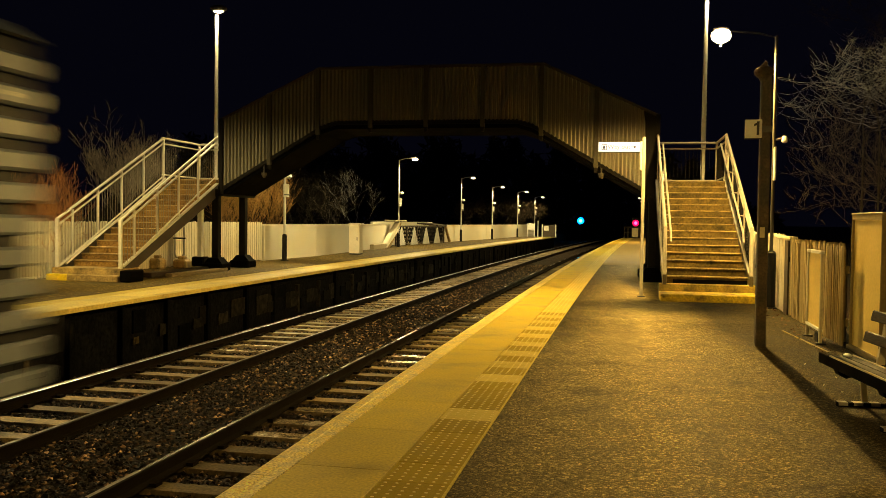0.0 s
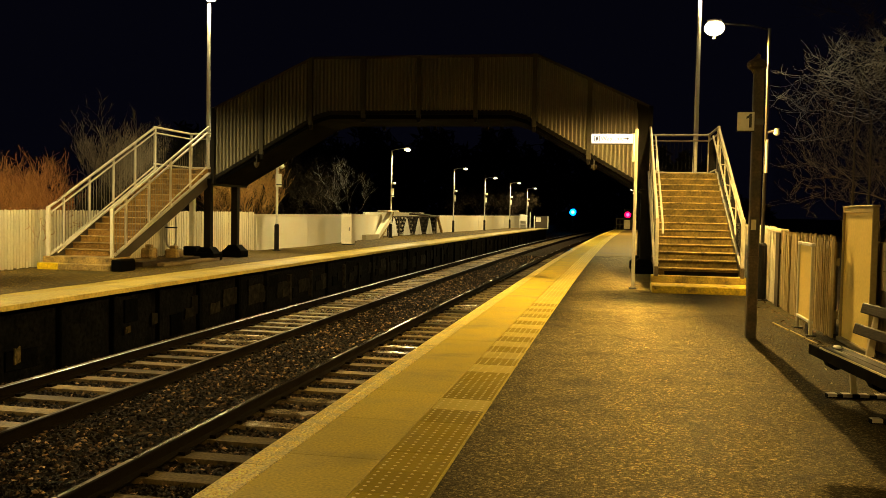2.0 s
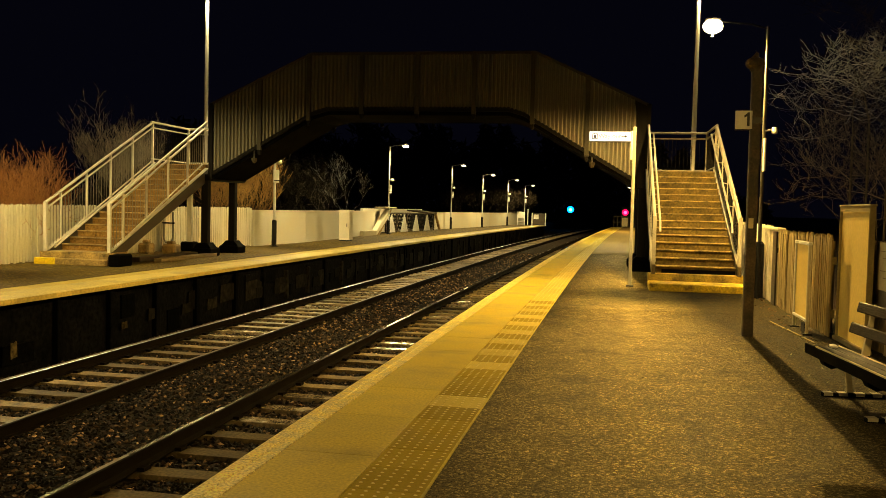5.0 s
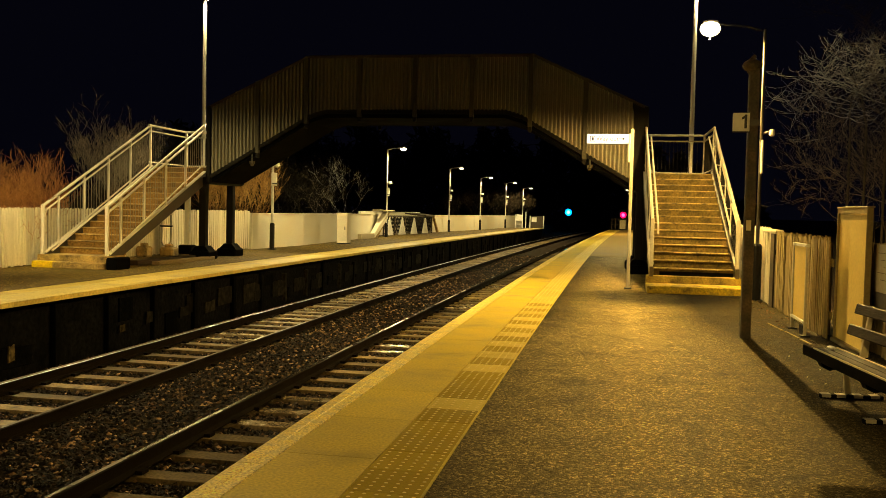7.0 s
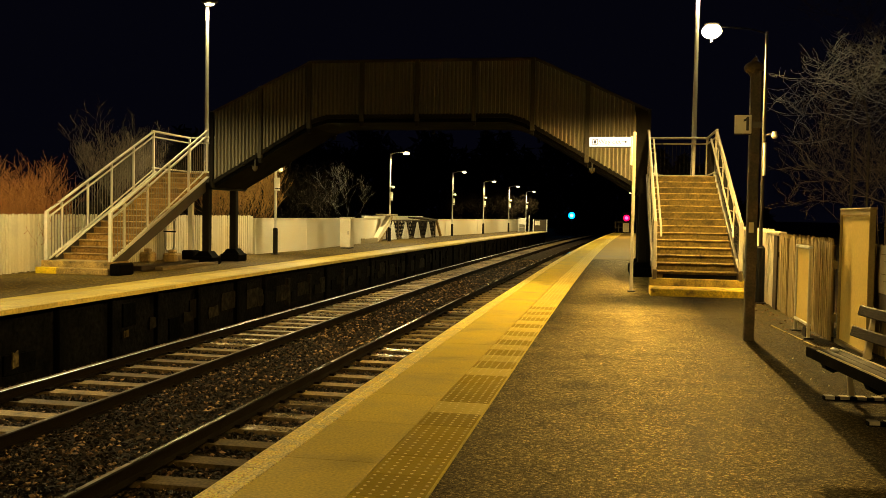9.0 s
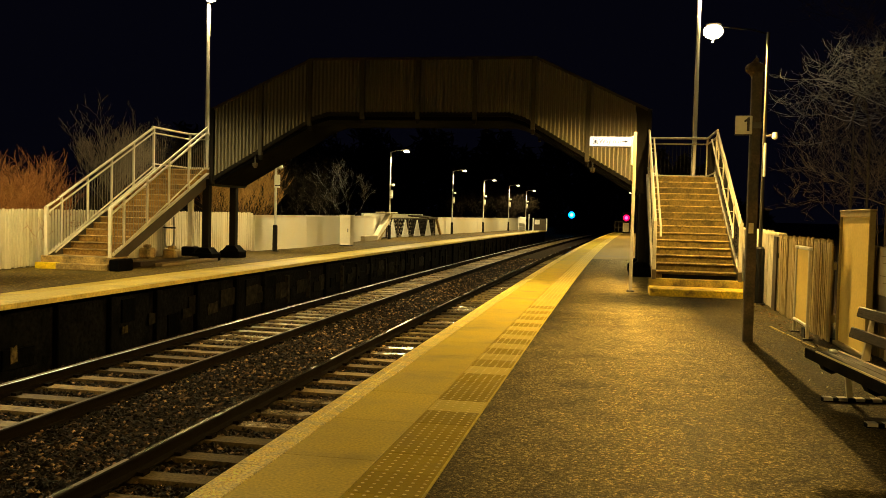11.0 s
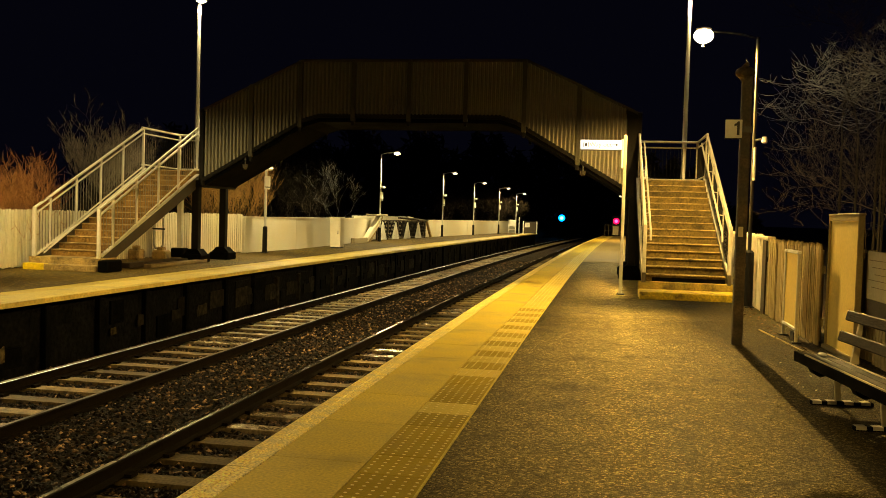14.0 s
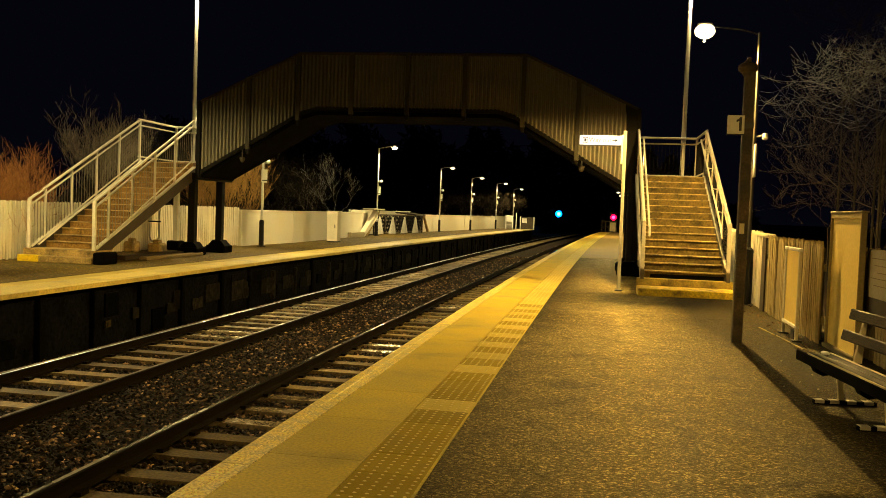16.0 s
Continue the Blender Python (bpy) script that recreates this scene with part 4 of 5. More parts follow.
def platform_end_far():
    t = thing("end_gate", pose(-7.35, 84.0, 0), "dark boarded gate with pale posts and a notice plate", "gate")
    part("panel", Shape().box(0.06, 1.22, -0.02, 0.02, 0.08, 1.08), STRINGER, t)
    for x in (0.0, 1.28):
        part("post", Shape().box(x - 0.05, x + 0.05, -0.05, 0.05, 0, 1.2, c=0.01), POST_PALE, t)
    part("rail", Shape().box(0.05, 1.23, -0.03, 0.03, 1.08, 1.16), GREY_STEEL, t)
    part("notice_plate", Shape().box(0.15, 0.62, -0.06, -0.025, 0.62, 1.05), WHITE, t)
    t = thing("notice_stand", pose(-8.3, 83.2, 0), "pale notice stand with open legs near the platform end", "notice board")
    for x in (-0.34, 0.30):
        part("leg", Shape().box(x - 0.04, x + 0.04, -0.04, 0.04, 0, 1.3), POST_PALE, t)
    part("board", Shape().box(-0.38, 0.2, -0.07, -0.04, 0.68, 1.28, c=0.01, m=pose(0, 0, 0, 0, 6, 0)), WHITE, t)
    part("shelf", Shape().box(-0.3, 0.26, -0.1, 0.1, 0.34, 0.42), RAIL_BUFF, t)
    t = thing("pale_post", pose(-7.72, 83.6, 0), "slender pale post near the platform end", "post")
    part("shaft", Shape().rod((0, 0, 0), (0, 0, 1.55), 0.05, 0.045, 8), POST_PALE, t)
    part("foot", Shape().rod((0, 0, 0), (0, 0, 0.04), 0.1, 0.1, 8), GREY_STEEL, t)
    t = thing("end_railing", pose(0.3, 86.5, 0), "dark railing with a small white notice at the platform end", "railing")
    for i in range(5):
        part("post", Shape().box(0.35 * i - 0.03, 0.35 * i + 0.03, -0.03, 0.03, 0, 1.1), STRINGER, t)
    for z in (0.5, 1.05):
        part("rail", Shape().box(0, 1.4, -0.02, 0.02, z - 0.03, z + 0.03), STRINGER, t)
    part("notice_plate", Shape().box(0.75, 1.3, -0.08, -0.04, 0.1, 0.95), SIGN_CREAM, t)


platform_end_far()

def fence_edging():
    """Low concrete edging that shows here and there along the foot of the fence."""
    t = thing("edging_kerb", pose(2.17, 11.88, 0.012), "low pale concrete edging in pieces along the fence foot", "edging")
    rnd = random.Random(8)
    y = -1.45
    while y < 0.1:
        run = rnd.uniform(0.35, 0.75)
        part("kerb_piece", Shape().box(-0.014, 0.014, 0.0, run, 0.0, 0.016, c=0.004), STEP_BROWN, t, at=pose(-0.081 * y, y, 0.0, 0, 0, 4.6 + rnd.uniform(-1, 1)))
        y += run + rnd.uniform(0.02, 0.30)


fence_edging()

# ---- lamp posts ----
def lamp_post(x, y, h, arm, label, bulb, base=0.85, edge_on=False, pale=True, yaw=0.0, face=-1, shaded=False, skew=0.0):
    """Column with a black lower sleeve, a bracket arm and a bowl lantern."""
    t = thing("street_lamp", pose(x, y, 0, 0, 0, yaw), label, "street lamp", "platform lamps")
    skin = POST_PALE if pale else GREY_STEEL
    part("post", Shape().rod((0, 0, base), (0, 0, h), 0.045 if pale else 0.032, 0.036 if pale else 0.026, 12), skin, t)
    part("sleeve", Shape().rod((0, 0, 0), (0, 0, base), 0.085, 0.08, 12).rod((0, 0, base), (0, 0, base + 0.04), 0.08, 0.05, 12), BLACK, t, "black lower sleeve")
    part("flange", Shape().rod((0, 0, 0), (0, 0, 0.03), 0.15, 0.15, 12), BLACK, t)
    part("arm", Shape().tube([(0, 0, h - 0.03), (arm * 0.3, 0, h + 0.05), (arm - math.copysign(0.15, arm), 0, h + 0.10)], 0.02 if pale else 0.012), skin if pale else BLACK, t)
    s = Shape().ball((arm, 0, h + 0.145), 0.135, 0, (1, 0.8, 0.25), 6, 14)
    head = part("lantern", s, GREY_STEEL, t, "grey lantern hood")
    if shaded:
        part("bowl", Shape().ball((arm, 0, h + 0.025), 0.17, 0, (1, 0.95, 0.75), 8, 16).rod((arm, 0, h - 0.055), (arm, 0, h - 0.103), 0.115, 0.03, 16), bulb, head, "glowing lamp bowl")
        # an added disc below the bulb blocks part of the light straight down
        part("down_baffle", Shape().rod((arm + skew, 0, h - 0.153), (arm + skew, 0, h - 0.147), 0.0242, 0.0242, 14).rod((arm, 0, h - 0.147), (arm, 0, h - 0.09), 0.011, 0.013, 10), bulb, head, "added disc that dims the light straight down")
    else:
        part("bowl", Shape().ball((arm, 0, h + 0.02), 0.18 if y < 20 else 0.15, 0, (1, 0.95, 0.85) if y < 20 else (1.1, 0.8, 0.5), 8, 16), bulb, head, "glowing lamp bowl")
    size = 1.35 if pale else 0.62
    f = part("camera_arm", Shape().rod((0, 0, 2.86), (0.16, face * 0.05, 2.9), 0.02), skin, t)
    part("dome", Shape().rod((0.16, face * 0.05, 2.84), (0.16, face * 0.05, 2.93), size * 0.085, size * 0.06, 12).ball((0.16, face * 0.05, 2.84), size * 0.08, 0, (1, 1, 0.6)), WHITE, f, "white dome camera")
    if edge_on:
        n = part("notice_box", Shape().box(-0.014, 0.014, -0.20, -0.05, 2.18, 2.74, c=0.005), WHITE, t, "narrow white notice box on the post")
        return t
    n = part("notice_box", Shape().box(-0.10, 0.10, -0.13, -0.07, 2.16, 2.60, c=0.01, m=pose(0, 0, 0, 0, 0, 48)), WHITE, t, "white notice box on the post")
    part("strip", Shape().box(-0.10, 0.10, -0.137, -0.131, 2.22, 2.25, m=pose(0, 0, 0, 0, 0, 48)), BLACK, n)
    return t


# skew shifts the added disc trackwards, to dim the paving there
lamp_post(2.51, 15.8, 4.62, -0.90, "grey street lamp glowing amber over the platform", BULB, 0.95, edge_on=True, pale=False, shaded=True, skew=-0.004)
lamp_post(2.0, 44.0, 4.62, -0.92, "grey street lamp further along the platform", BULB, 0.95, shaded=True)
lamp_post(3.5, 66.0, 4.62, -0.92, "distant street lamp near the platform end", BULB, 0.95)
lamp_post(2.45, 84.0, 3.75, -0.8, "small distant street lamp at the platform end", FAR_BULB, 0.8)
lamp_post(2.75, 86.4, 3.50, -0.8, "small distant street lamp at the platform end", FAR_BULB, 0.8)
# The next two posts are unseen, added to carry the fill lamps.
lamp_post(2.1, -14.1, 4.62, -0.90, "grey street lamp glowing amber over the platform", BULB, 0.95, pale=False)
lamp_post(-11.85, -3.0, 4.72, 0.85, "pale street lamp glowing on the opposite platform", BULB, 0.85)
lamp_post(-12.2, 14.3, 4.72, 0.85, "pale street lamp glowing on the opposite platform", BULB, 0.85, shaded=True)
lamp_post(-11.2, 28.3, 4.6, 0.85, "pale street lamp beside the rendered wall", BULB, 0.87, shaded=True)
lamp_post(-11.5, 45.1, 4.6, 0.85, "pale lit street lamp with a notice box by the ramp", BULB, 0.70)
lamp_post(-10.85, 60.0, 4.37, 0.8, "distant pale street lamp on the opposite platform", FAR_BULB, 0.8)
lamp_post(-9.98, 69.0, 4.1, 0.8, "distant pale street lamp on the opposite platform", FAR_BULB, 0.8)
lamp_post(-9.25, 80.0, 4.1, 0.8, "distant pale street lamp on the opposite platform", FAR_BULB, 0.8)
lamp_post(-8.75, 91.0, 3.95, 0.8, "distant pale street lamp on the opposite platform", FAR_BULB, 0.8)


def tall_lamp(x, y, h, side, label):
    t = thing("tall_lamp", pose(x, y, 0), label, "street lamp", "bridge lamps")
    part("post", Shape().rod((0, 0, 0), (0, 0, h - 0.1), 0.075, 0.05, 14), POST_PALE, t)
    part("neck", Shape().rod((0, 0, h - 0.1), (side * 0.08, -0.05, h), 0.03), GREY_STEEL, t)
    head = part("lantern", Shape().ball((side * 0.1, -0.08, h + 0.06), 0.26, 0, (1, 0.8, 0.4), 6, 14), GREY_STEEL, t, "grey post-top lantern")
    part("bowl", Shape().ball((side * 0.1, -0.08, h + 0.0), 0.16, 0, (1, 0.8, 0.5), 8, 16), BULB, head, "glowing lamp bowl")


tall_lamp(-11.88, 24.5, 7.55, 1, "tall pale lamp post beside the footbridge landing")
tall_lamp(2.10, 24.4, 7.45, 1, "tall grey lamp post behind the footbridge stairs")

# ---- signs, poles and furniture on the near platform ----
def lettering(name, text, size, m, material, parent, label=""):
    cu = bpy.data.curves.new(name, "FONT")
    cu.body, cu.size, cu.extrude, cu.align_x, cu.align_y = text, size, 0.002, "CENTER", "CENTER"
    cu.offset = 0.0005
    ob = new(name, cu)
    bpy.context.view_layer.update()
    data = bpy.data.meshes.new_from_object(ob.evaluated_get(bpy.context.evaluated_depsgraph_get()))
    bpy.data.objects.remove(ob)
    data.materials.clear()
    data.materials.append(material)
    return part(name, data, None, parent, label, at=m)


def way_out_sign():
    t = thing("way_out_sign", pose(0.40, 17.4, 0), "lit white exit sign hung on a pale square post", "sign")
    part("post", Shape().box(-0.032, 0.032, -0.032, 0.032, 0, 3.08, c=0.008), RAIL_BUFF, t)
    part("foot", Shape().box(-0.07, 0.07, -0.07, 0.07, 0, 0.03), GREY_STEEL, t)
    part("collar", Shape().box(-0.07, -0.032, -0.04, 0.04, 2.45, 3.0, c=0.005), WHITE, t)
    b = part("board", Shape().box(-0.86, -0.07, -0.03, 0.03, 2.80, 2.985, c=0.008), SIGN_LIT, t, "white lit sign board")
    part("trim", Shape().box(-0.86, -0.07, -0.034, 0.034, 2.785, 2.80), GREY_STEEL, b)
    f = pose(-0.47, -0.034, 2.893, 90, 0, 0)
    lettering("lettering", "Way out", 0.12, f, SIGN_GREY, b)
    s = Shape()
    for x0, x1, z0, z1 in ((-0.80, -0.70, 2.935, 2.945), (-0.80, -0.70, 2.84, 2.85), (-0.80, -0.79, 2.85, 2.935), (-0.71, -0.70, 2.85, 2.935), (-0.77, -0.73, 2.86, 2.92)):
        s.box(x0, x1, -0.036, -0.031, z0, z1)
    part("pictogram", s, INK, b)
    s = Shape().box(-0.25, -0.17, -0.036, -0.031, 2.885, 2.899)
    s.prism([(-0.185, 2.862), (-0.135, 2.892), (-0.185, 2.922)], "y", -0.036, -0.031)
    part("arrow", s, INK, b)


way_out_sign()


def platform_post():
    t = thing("platform_post", pose(1.62, 10.84, 0), "weathered dark square post with a round cap lamp", "post")
    part("shaft", Shape().box(-0.058, 0.058, -0.058, 0.058, 0, 3.16, c=0.010), RUSTY, t)
    s = Shape().ball((-0.025, 0, 3.20), 0.105, 0, (1.1, 1.1, 0.70), 8, 16).rod((-0.04, 0, 3.24), (0.0, 0, 3.32), 0.045, 0.02)
    s.rod((0.0, 0, 3.10), (-0.02, 0, 3.18), 0.06, 0.085, 12)
    part("cap", s, RUSTY, t, "round weathered cap")
    part("band", Shape().box(-0.062, 0.062, -0.062, 0.062, 0.92, 0.97, c=0.003), RUSTY, t)
    part("patch", Shape().box(-0.04, 0.015, -0.061, -0.0585, 1.28, 1.40), SIGN_CREAM, t, "pale patch on the front of the post")
    n = thing("platform_number_sign", pose(1.62, 10.84, 0), "small cream sign with a black numeral fixed to the post", "sign")
    part("plate", Shape().box(-0.235, -0.045, -0.085, -0.065, 2.43, 2.645, c=0.004), WHITE, n)
    one = [(-0.105, 2.465), (-0.075, 2.465), (-0.075, 2.625), (-0.098, 2.625), (-0.108, 2.608), (-0.135, 2.592), (-0.135, 2.566), (-0.105, 2.578)]
    part("numeral", Shape().prism(one, "y", -0.088, -0.0855), INK, n, "bold black numeral one")
    part("frame", Shape().box(-0.238, -0.042, -0.084, -0.064, 2.418, 2.43), BLACK, n)
    part("clamp", Shape().box(-0.07, 0.066, -0.066, -0.057, 2.50, 2.57), GREY_STEEL, n)


platform_post()


def small_cabinet():
    t = thing("poster_frame", pose(2.345, 11.12, 0), "framed cream panel on two legs against the fence", "poster frame")
    m, L = pose(0, 0, 0, 0, 0, -1), 0.86
    for y in (0.0, L - 0.045):
        leg = part("leg", Shape().box(-0.018, 0.018, y, y + 0.04, 0.0, 1.12, m=m, c=0.006), CREAM, t)
        part("foot", Shape().box(-0.05, 0.06, y - 0.03, y + 0.075, 0.0, 0.035, m=m, c=0.006), BLACK, leg)
    part("top_rail", Shape().box(-0.022, 0.024, -0.01, L + 0.01, 1.09, 1.13, m=m, c=0.006), WHITE, t)
    part("bottom_rail", Shape().box(-0.022, 0.022, 0.0, L, 0.17, 0.205, m=m, c=0.006), WHITE, t)
    part("panel", Shape().box(0.0, 0.02, 0.045, L - 0.045, 0.205, 1.09, m=m), BOARD_BUFF, t, "plain buff poster panel")
    part("junction_box", Shape().box(-0.01, 0.04, 0.12, 0.32, 0.02, 0.14, m=m, c=0.008), BLACK, t)


small_cabinet()


def board_case():
    t = thing("notice_case", pose(2.645, 9.76, 0), "tall buff painted notice case against the fence", "notice board")
    m, L = pose(0, 0, 0, 0, 0, 0), 1.17
    part("panel", Shape().box(0.0, 0.03, 0.0, L, 0.06, 1.50, m=m), BOARD_BUFF, t)
    for y in (-0.022, L):
        part("side", Shape().box(-0.028, 0.034, y, y + 0.022, 0.0, 1.556, m=m, c=0.006), FENCE_BUFF, t)
    part("top", Shape().box(-0.034, 0.045, -0.032, L + 0.032, 1.556, 1.578, m=m, c=0.006), FENCE_BUFF, t)
    part("head", Shape().box(-0.024, 0.03, 0.0, L, 1.50, 1.556, m=m), FENCE_BUFF, t)
    part("plinth", Shape().box(-0.055, 0.05, -0.03, L + 0.03, 0.0, 0.06, m=m, c=0.01), FENCE_BUFF, t)


board_case()


def notice_board():
    t = thing("notice_board", pose(2.72, 9.75, 0), "wide cream notice board with faint lines on the fence", "notice board")
    part("board", Shape().box(0.0, 0.03, -2.2, 0.0, 0.70, 1.19, c=0.006), SIGN_TAN, t)
    for i, z in enumerate((1.10, 1.03, 0.96, 0.90, 0.83)):
        part("line", Shape().box(-0.003, 0.0, -1.9 + 0.3 * (i % 2), -0.08 - 0.10 * (i % 3), z - 0.004, z + 0.004), TIMBER_PALE, t)
    part("lower_board", Shape().box(0.005, 0.03, -2.2, 0.0, 0.52, 0.70), STRINGER, t)


notice_board()


def bench():
    base = pose(1.609, 7.684, 0, 0, 0, 6.2)
    t = thing("bench", base, "low dark timber bench with two back slats by the fence", "bench")
    L = 2.3
    part("apron", Shape().box(0.0, 0.022, -L, 0, 0.310, 0.392, c=0.004), BENCH_BLACK, t, "black front board")
    part("edge_strip", Shape().box(0.002, 0.016, -L, -0.25, 0.392, 0.402), SIGN_CREAM, t, "pale edge strip")
    part("seat_plank", Shape().box(0.024, 0.115, -L, -0.20, 0.374, 0.396, c=0.005), TIMBER_DARK, t)
    part("seat_plank", Shape().box(0.122, 0.208, -L, -0.17, 0.374, 0.395, c=0.005), TIMBER_DARK, t)
    part("rear_rail", Shape().box(0.212, 0.226, -L, -0.15, 0.33, 0.400, c=0.004), SIGN_CREAM, t, "pale rear rail")
    for x, z in ((0.33, 0.545), (0.385, 0.712)):
        m = Matrix.Translation((x, 0, z)) @ pose(0, 0, 0, 0, 14, 0)
        part("back_slat", Shape().box(-0.016, 0.016, -L, -0.10, -0.043, 0.043, m=m, c=0.008), TIMBER, t)
    for y in (-0.30, -1.17, -2.04):
        leg = part("leg_frame", Shape().box(0.022, 0.40, y - 0.018, y + 0.018, 0.30, 0.345), BENCH_BLACK, t)
        part("strut", Shape().prism([(0.24, 0.05), (0.285, 0.05), (0.25, 0.30), (0.215, 0.30)], "y", y - 0.012, y + 0.012), SIGN_CREAM, leg, "pale strut")
        f = part("foot", Shape().box(0.05, 0.53, y - 0.03, y + 0.03, 0.0, 0.045, c=0.006), BENCH_BLACK, leg)
        # Pale pieces: light falling on the feet is built in as colour.
        for a in (0.055, 0.17, 0.30, 0.43):
            part("scuff", Shape().box(a, a + 0.07, y - 0.033, y + 0.033, 0.022, 0.048), RAIL_BUFF, f, "pale patch for light on the foot")
        part("seat_bracket", Shape().prism([(0.026, 0.31), (0.20, 0.31), (0.17, 0.255), (0.10, 0.235), (0.05, 0.26)], "y", y - 0.045, y + 0.045), BENCH_BLACK, leg)
        part("back_bracket", Shape().prism([(0.34, 0.345), (0.40, 0.345), (0.43, 0.75), (0.41, 0.75)], "y", y - 0.016, y + 0.016), SIGN_CREAM, leg)
    c = thing("paper_scrap", base @ pose(0.13, -0.28, 0.397), "crumpled white paper scrap on the bench", "litter")
    part("paper", Shape().ball((0, 0, 0.014), 0.036, 0, (0.9, 1.5, 0.42), 5, 9), WHITE, c)


bench()

# ---- things below the opposite stairs ----
def stair_clutter():
    for x, y, w, h in ((-12.42, 22.1, 0.16, 0.30), (-11.95, 22.6, 0.20, 0.26)):
        t = thing("concrete_block", pose(x, y, 0), "rough pale concrete block under the opposite stairs", "block")
        part("block", Shape().box(-w, w, -0.2, 0.2, 0, h, c=0.05), STEP_CONCRETE, t)
        part("stub", Shape().box(-w * 0.5, w * 0.5, -0.1, 0.1, h - 0.01, h + 0.09, c=0.03), STEP_CONCRETE, t)
    t = thing("bent_pipe", pose(-12.2, 22.9, 0), "thin pale pipe bent upward at the foot, by the fence", "pipe")
    part("pipe", Shape().tube([(-0.14, 0, 1.15), (-0.14, 0, 0.42), (-0.08, 0, 0.30), (0.08, 0, 0.30), (0.14, 0, 0.42), (0.14, 0, 1.15)], 0.03, 8), RAIL_WHITE, t)
    part("clip", Shape().box(-0.18, 0.18, -0.03, 0.03, 0.82, 0.86, c=0.006), BRIDGE_DARK, t)
    t = thing("timber_kerb", pose(-10.5, 19.2, 0), "long weathered timber lying by the stairs", "timber")
    part("beam", Shape().box(-0.1, 0.1, 0, 3.0, 0.0, 0.09, c=0.015), TIMBER_PALE, t)
    t = thing("timber_kerb", pose(-10.9, 18.9, 0), "dark timber lying under the stairs", "timber")
    part("beam", Shape().box(-0.12, 0.12, 0, 3.2, 0.0, 0.12, c=0.015), TIMBER, t)


stair_clutter()

# ---- signals ----
def signal(x, y, z, light, hot, label, r):
    t = thing("railway_signal", pose(x, y, 0), label, "signal")
    part("post", Shape().rod((0, 0.1, -1.2), (0, 0.1, z + 0.5), 0.07), BLACK, t)
    h = part("head", Shape().box(-0.35, 0.35, 0.0, 0.25, z - 0.45, z + 0.55, c=0.05), BLACK, t)
    # Lens drawn oversize: its coloured rim stands for the glow around it.
    part("lens", Shape().ball((0, -0.02, z), r, 0, (1, 0.35, 1), 8, 16), light, h, "glowing lens enlarged to include its halo")
    part("bulb", Shape().ball((0, -0.02 - r * 0.25, z), r * 0.56, 0, (1, 0.6, 1), 8, 16), hot, h, "bright middle of the lens")
    part("hood", Shape().prism([(-r * 1.0, z + r * 1.1), (r * 1.0, z + r * 1.1), (r * 0.8, z + r * 1.5), (-r * 0.8, z + r * 1.5)], "y", -0.3, 0.0), BLACK, h)


signal(-5.81, 130.0, 1.69, SIGNAL_BLUE, SIGNAL_BLUE_HOT, "railway signal showing a blue-green light", 0.50)
signal(1.38, 88.0, 1.45, SIGNAL_RED, SIGNAL_RED_HOT, "railway signal showing a red light", 0.31)

# ---- bare trees and scrub ----
def bare_tree(x, y, h, seed, bark, label, lean=0.0, spread=0.55, stems=1, levels=5, z0=-0.2, name="bare_tree", twig=1.0, rise=0.08, fan=0.35, thin=1.0, wander=0.13, stem_bark=None, girth=1.0, steps=3, climb=None, bole=0.0):
    rnd = random.Random(seed)
    t = thing(name, pose(x, y, z0), label, "tree" if name == "bare_tree" else "shrub")
    crown = Shape()
    stem_bark = stem_bark or bark

    def grow(trunk, p, d, length, r, level):
        for i in range(steps):
            q = p + d * (length / steps)
            r2 = r * 0.86
            (trunk if level == 0 else crown).rod(p, q, r, r2, 6 if level == 0 else 3, caps=False)
            d = (d + Vector((rnd.gauss(0, wander), rnd.gauss(0, wander), rnd.gauss(rise, wander * 0.7)))).normalized()
            p, r = q, r2
            if level < levels and i > 0 and (steps == 3 or rnd.random() < 0.62):
                for _ in range(2 if level < 3 else rnd.choice((1, 2, 2))):
                    if rnd.random() > thin:
                        continue
                    side = Vector((rnd.gauss(0, 1), rnd.gauss(0, 1), rnd.gauss(0.25 + rise * 2 if climb is None else climb, 0.5))).normalized()
                    nd = (d * (1 - spread) + side * spread).normalized()
                    grow(trunk, p, nd, length * rnd.uniform(0.55, 0.82), max(r * rnd.uniform(0.5, 0.7), 0.0035 * twig), level + 1)
    for i in range(stems):
        a = rnd.random() * 6.28
        d = Vector((math.cos(a) * fan * (stems > 1) + lean, math.sin(a) * fan * (stems > 1), 1)).normalized()
        trunk = Shape()
        foot = Vector((math.cos(a) * 0.2 * (stems > 1), math.sin(a) * 0.2 * (stems > 1), 0))
        if bole:
            trunk.rod(foot, foot + d * bole, 0.014 * girth * h, 0.011 * girth * h, 6, caps=False)
        grow(trunk, foot + d * bole, d, h * 0.40, 0.011 * girth * h / math.sqrt(stems), 0)
        part("trunk" if stems < 3 else "stem", trunk, stem_bark, t)
    part("crown", crown, bark, t, "tangle of bare twigs")["kind"] = "stuff"
    return t


# behind the opposite platform
for i, (tx, ty, th) in enumerate(((-14.6, 20.0, 2.7), (-15.6, 20.6, 2.9), (-14.1, 19.2, 2.35), (-16.2, 21.4, 3.0), (-13.6, 18.2, 2.3), (-15.1, 18.8, 2.6))):
    bare_tree(tx, ty, th, 10 + i, BARK_RED, "bare reddish shrub behind the cream fence", stems=7, levels=4, name="bare_shrub", spread=0.46, rise=0.10, fan=0.55, wander=0.24, thin=0.82, twig=1.3)
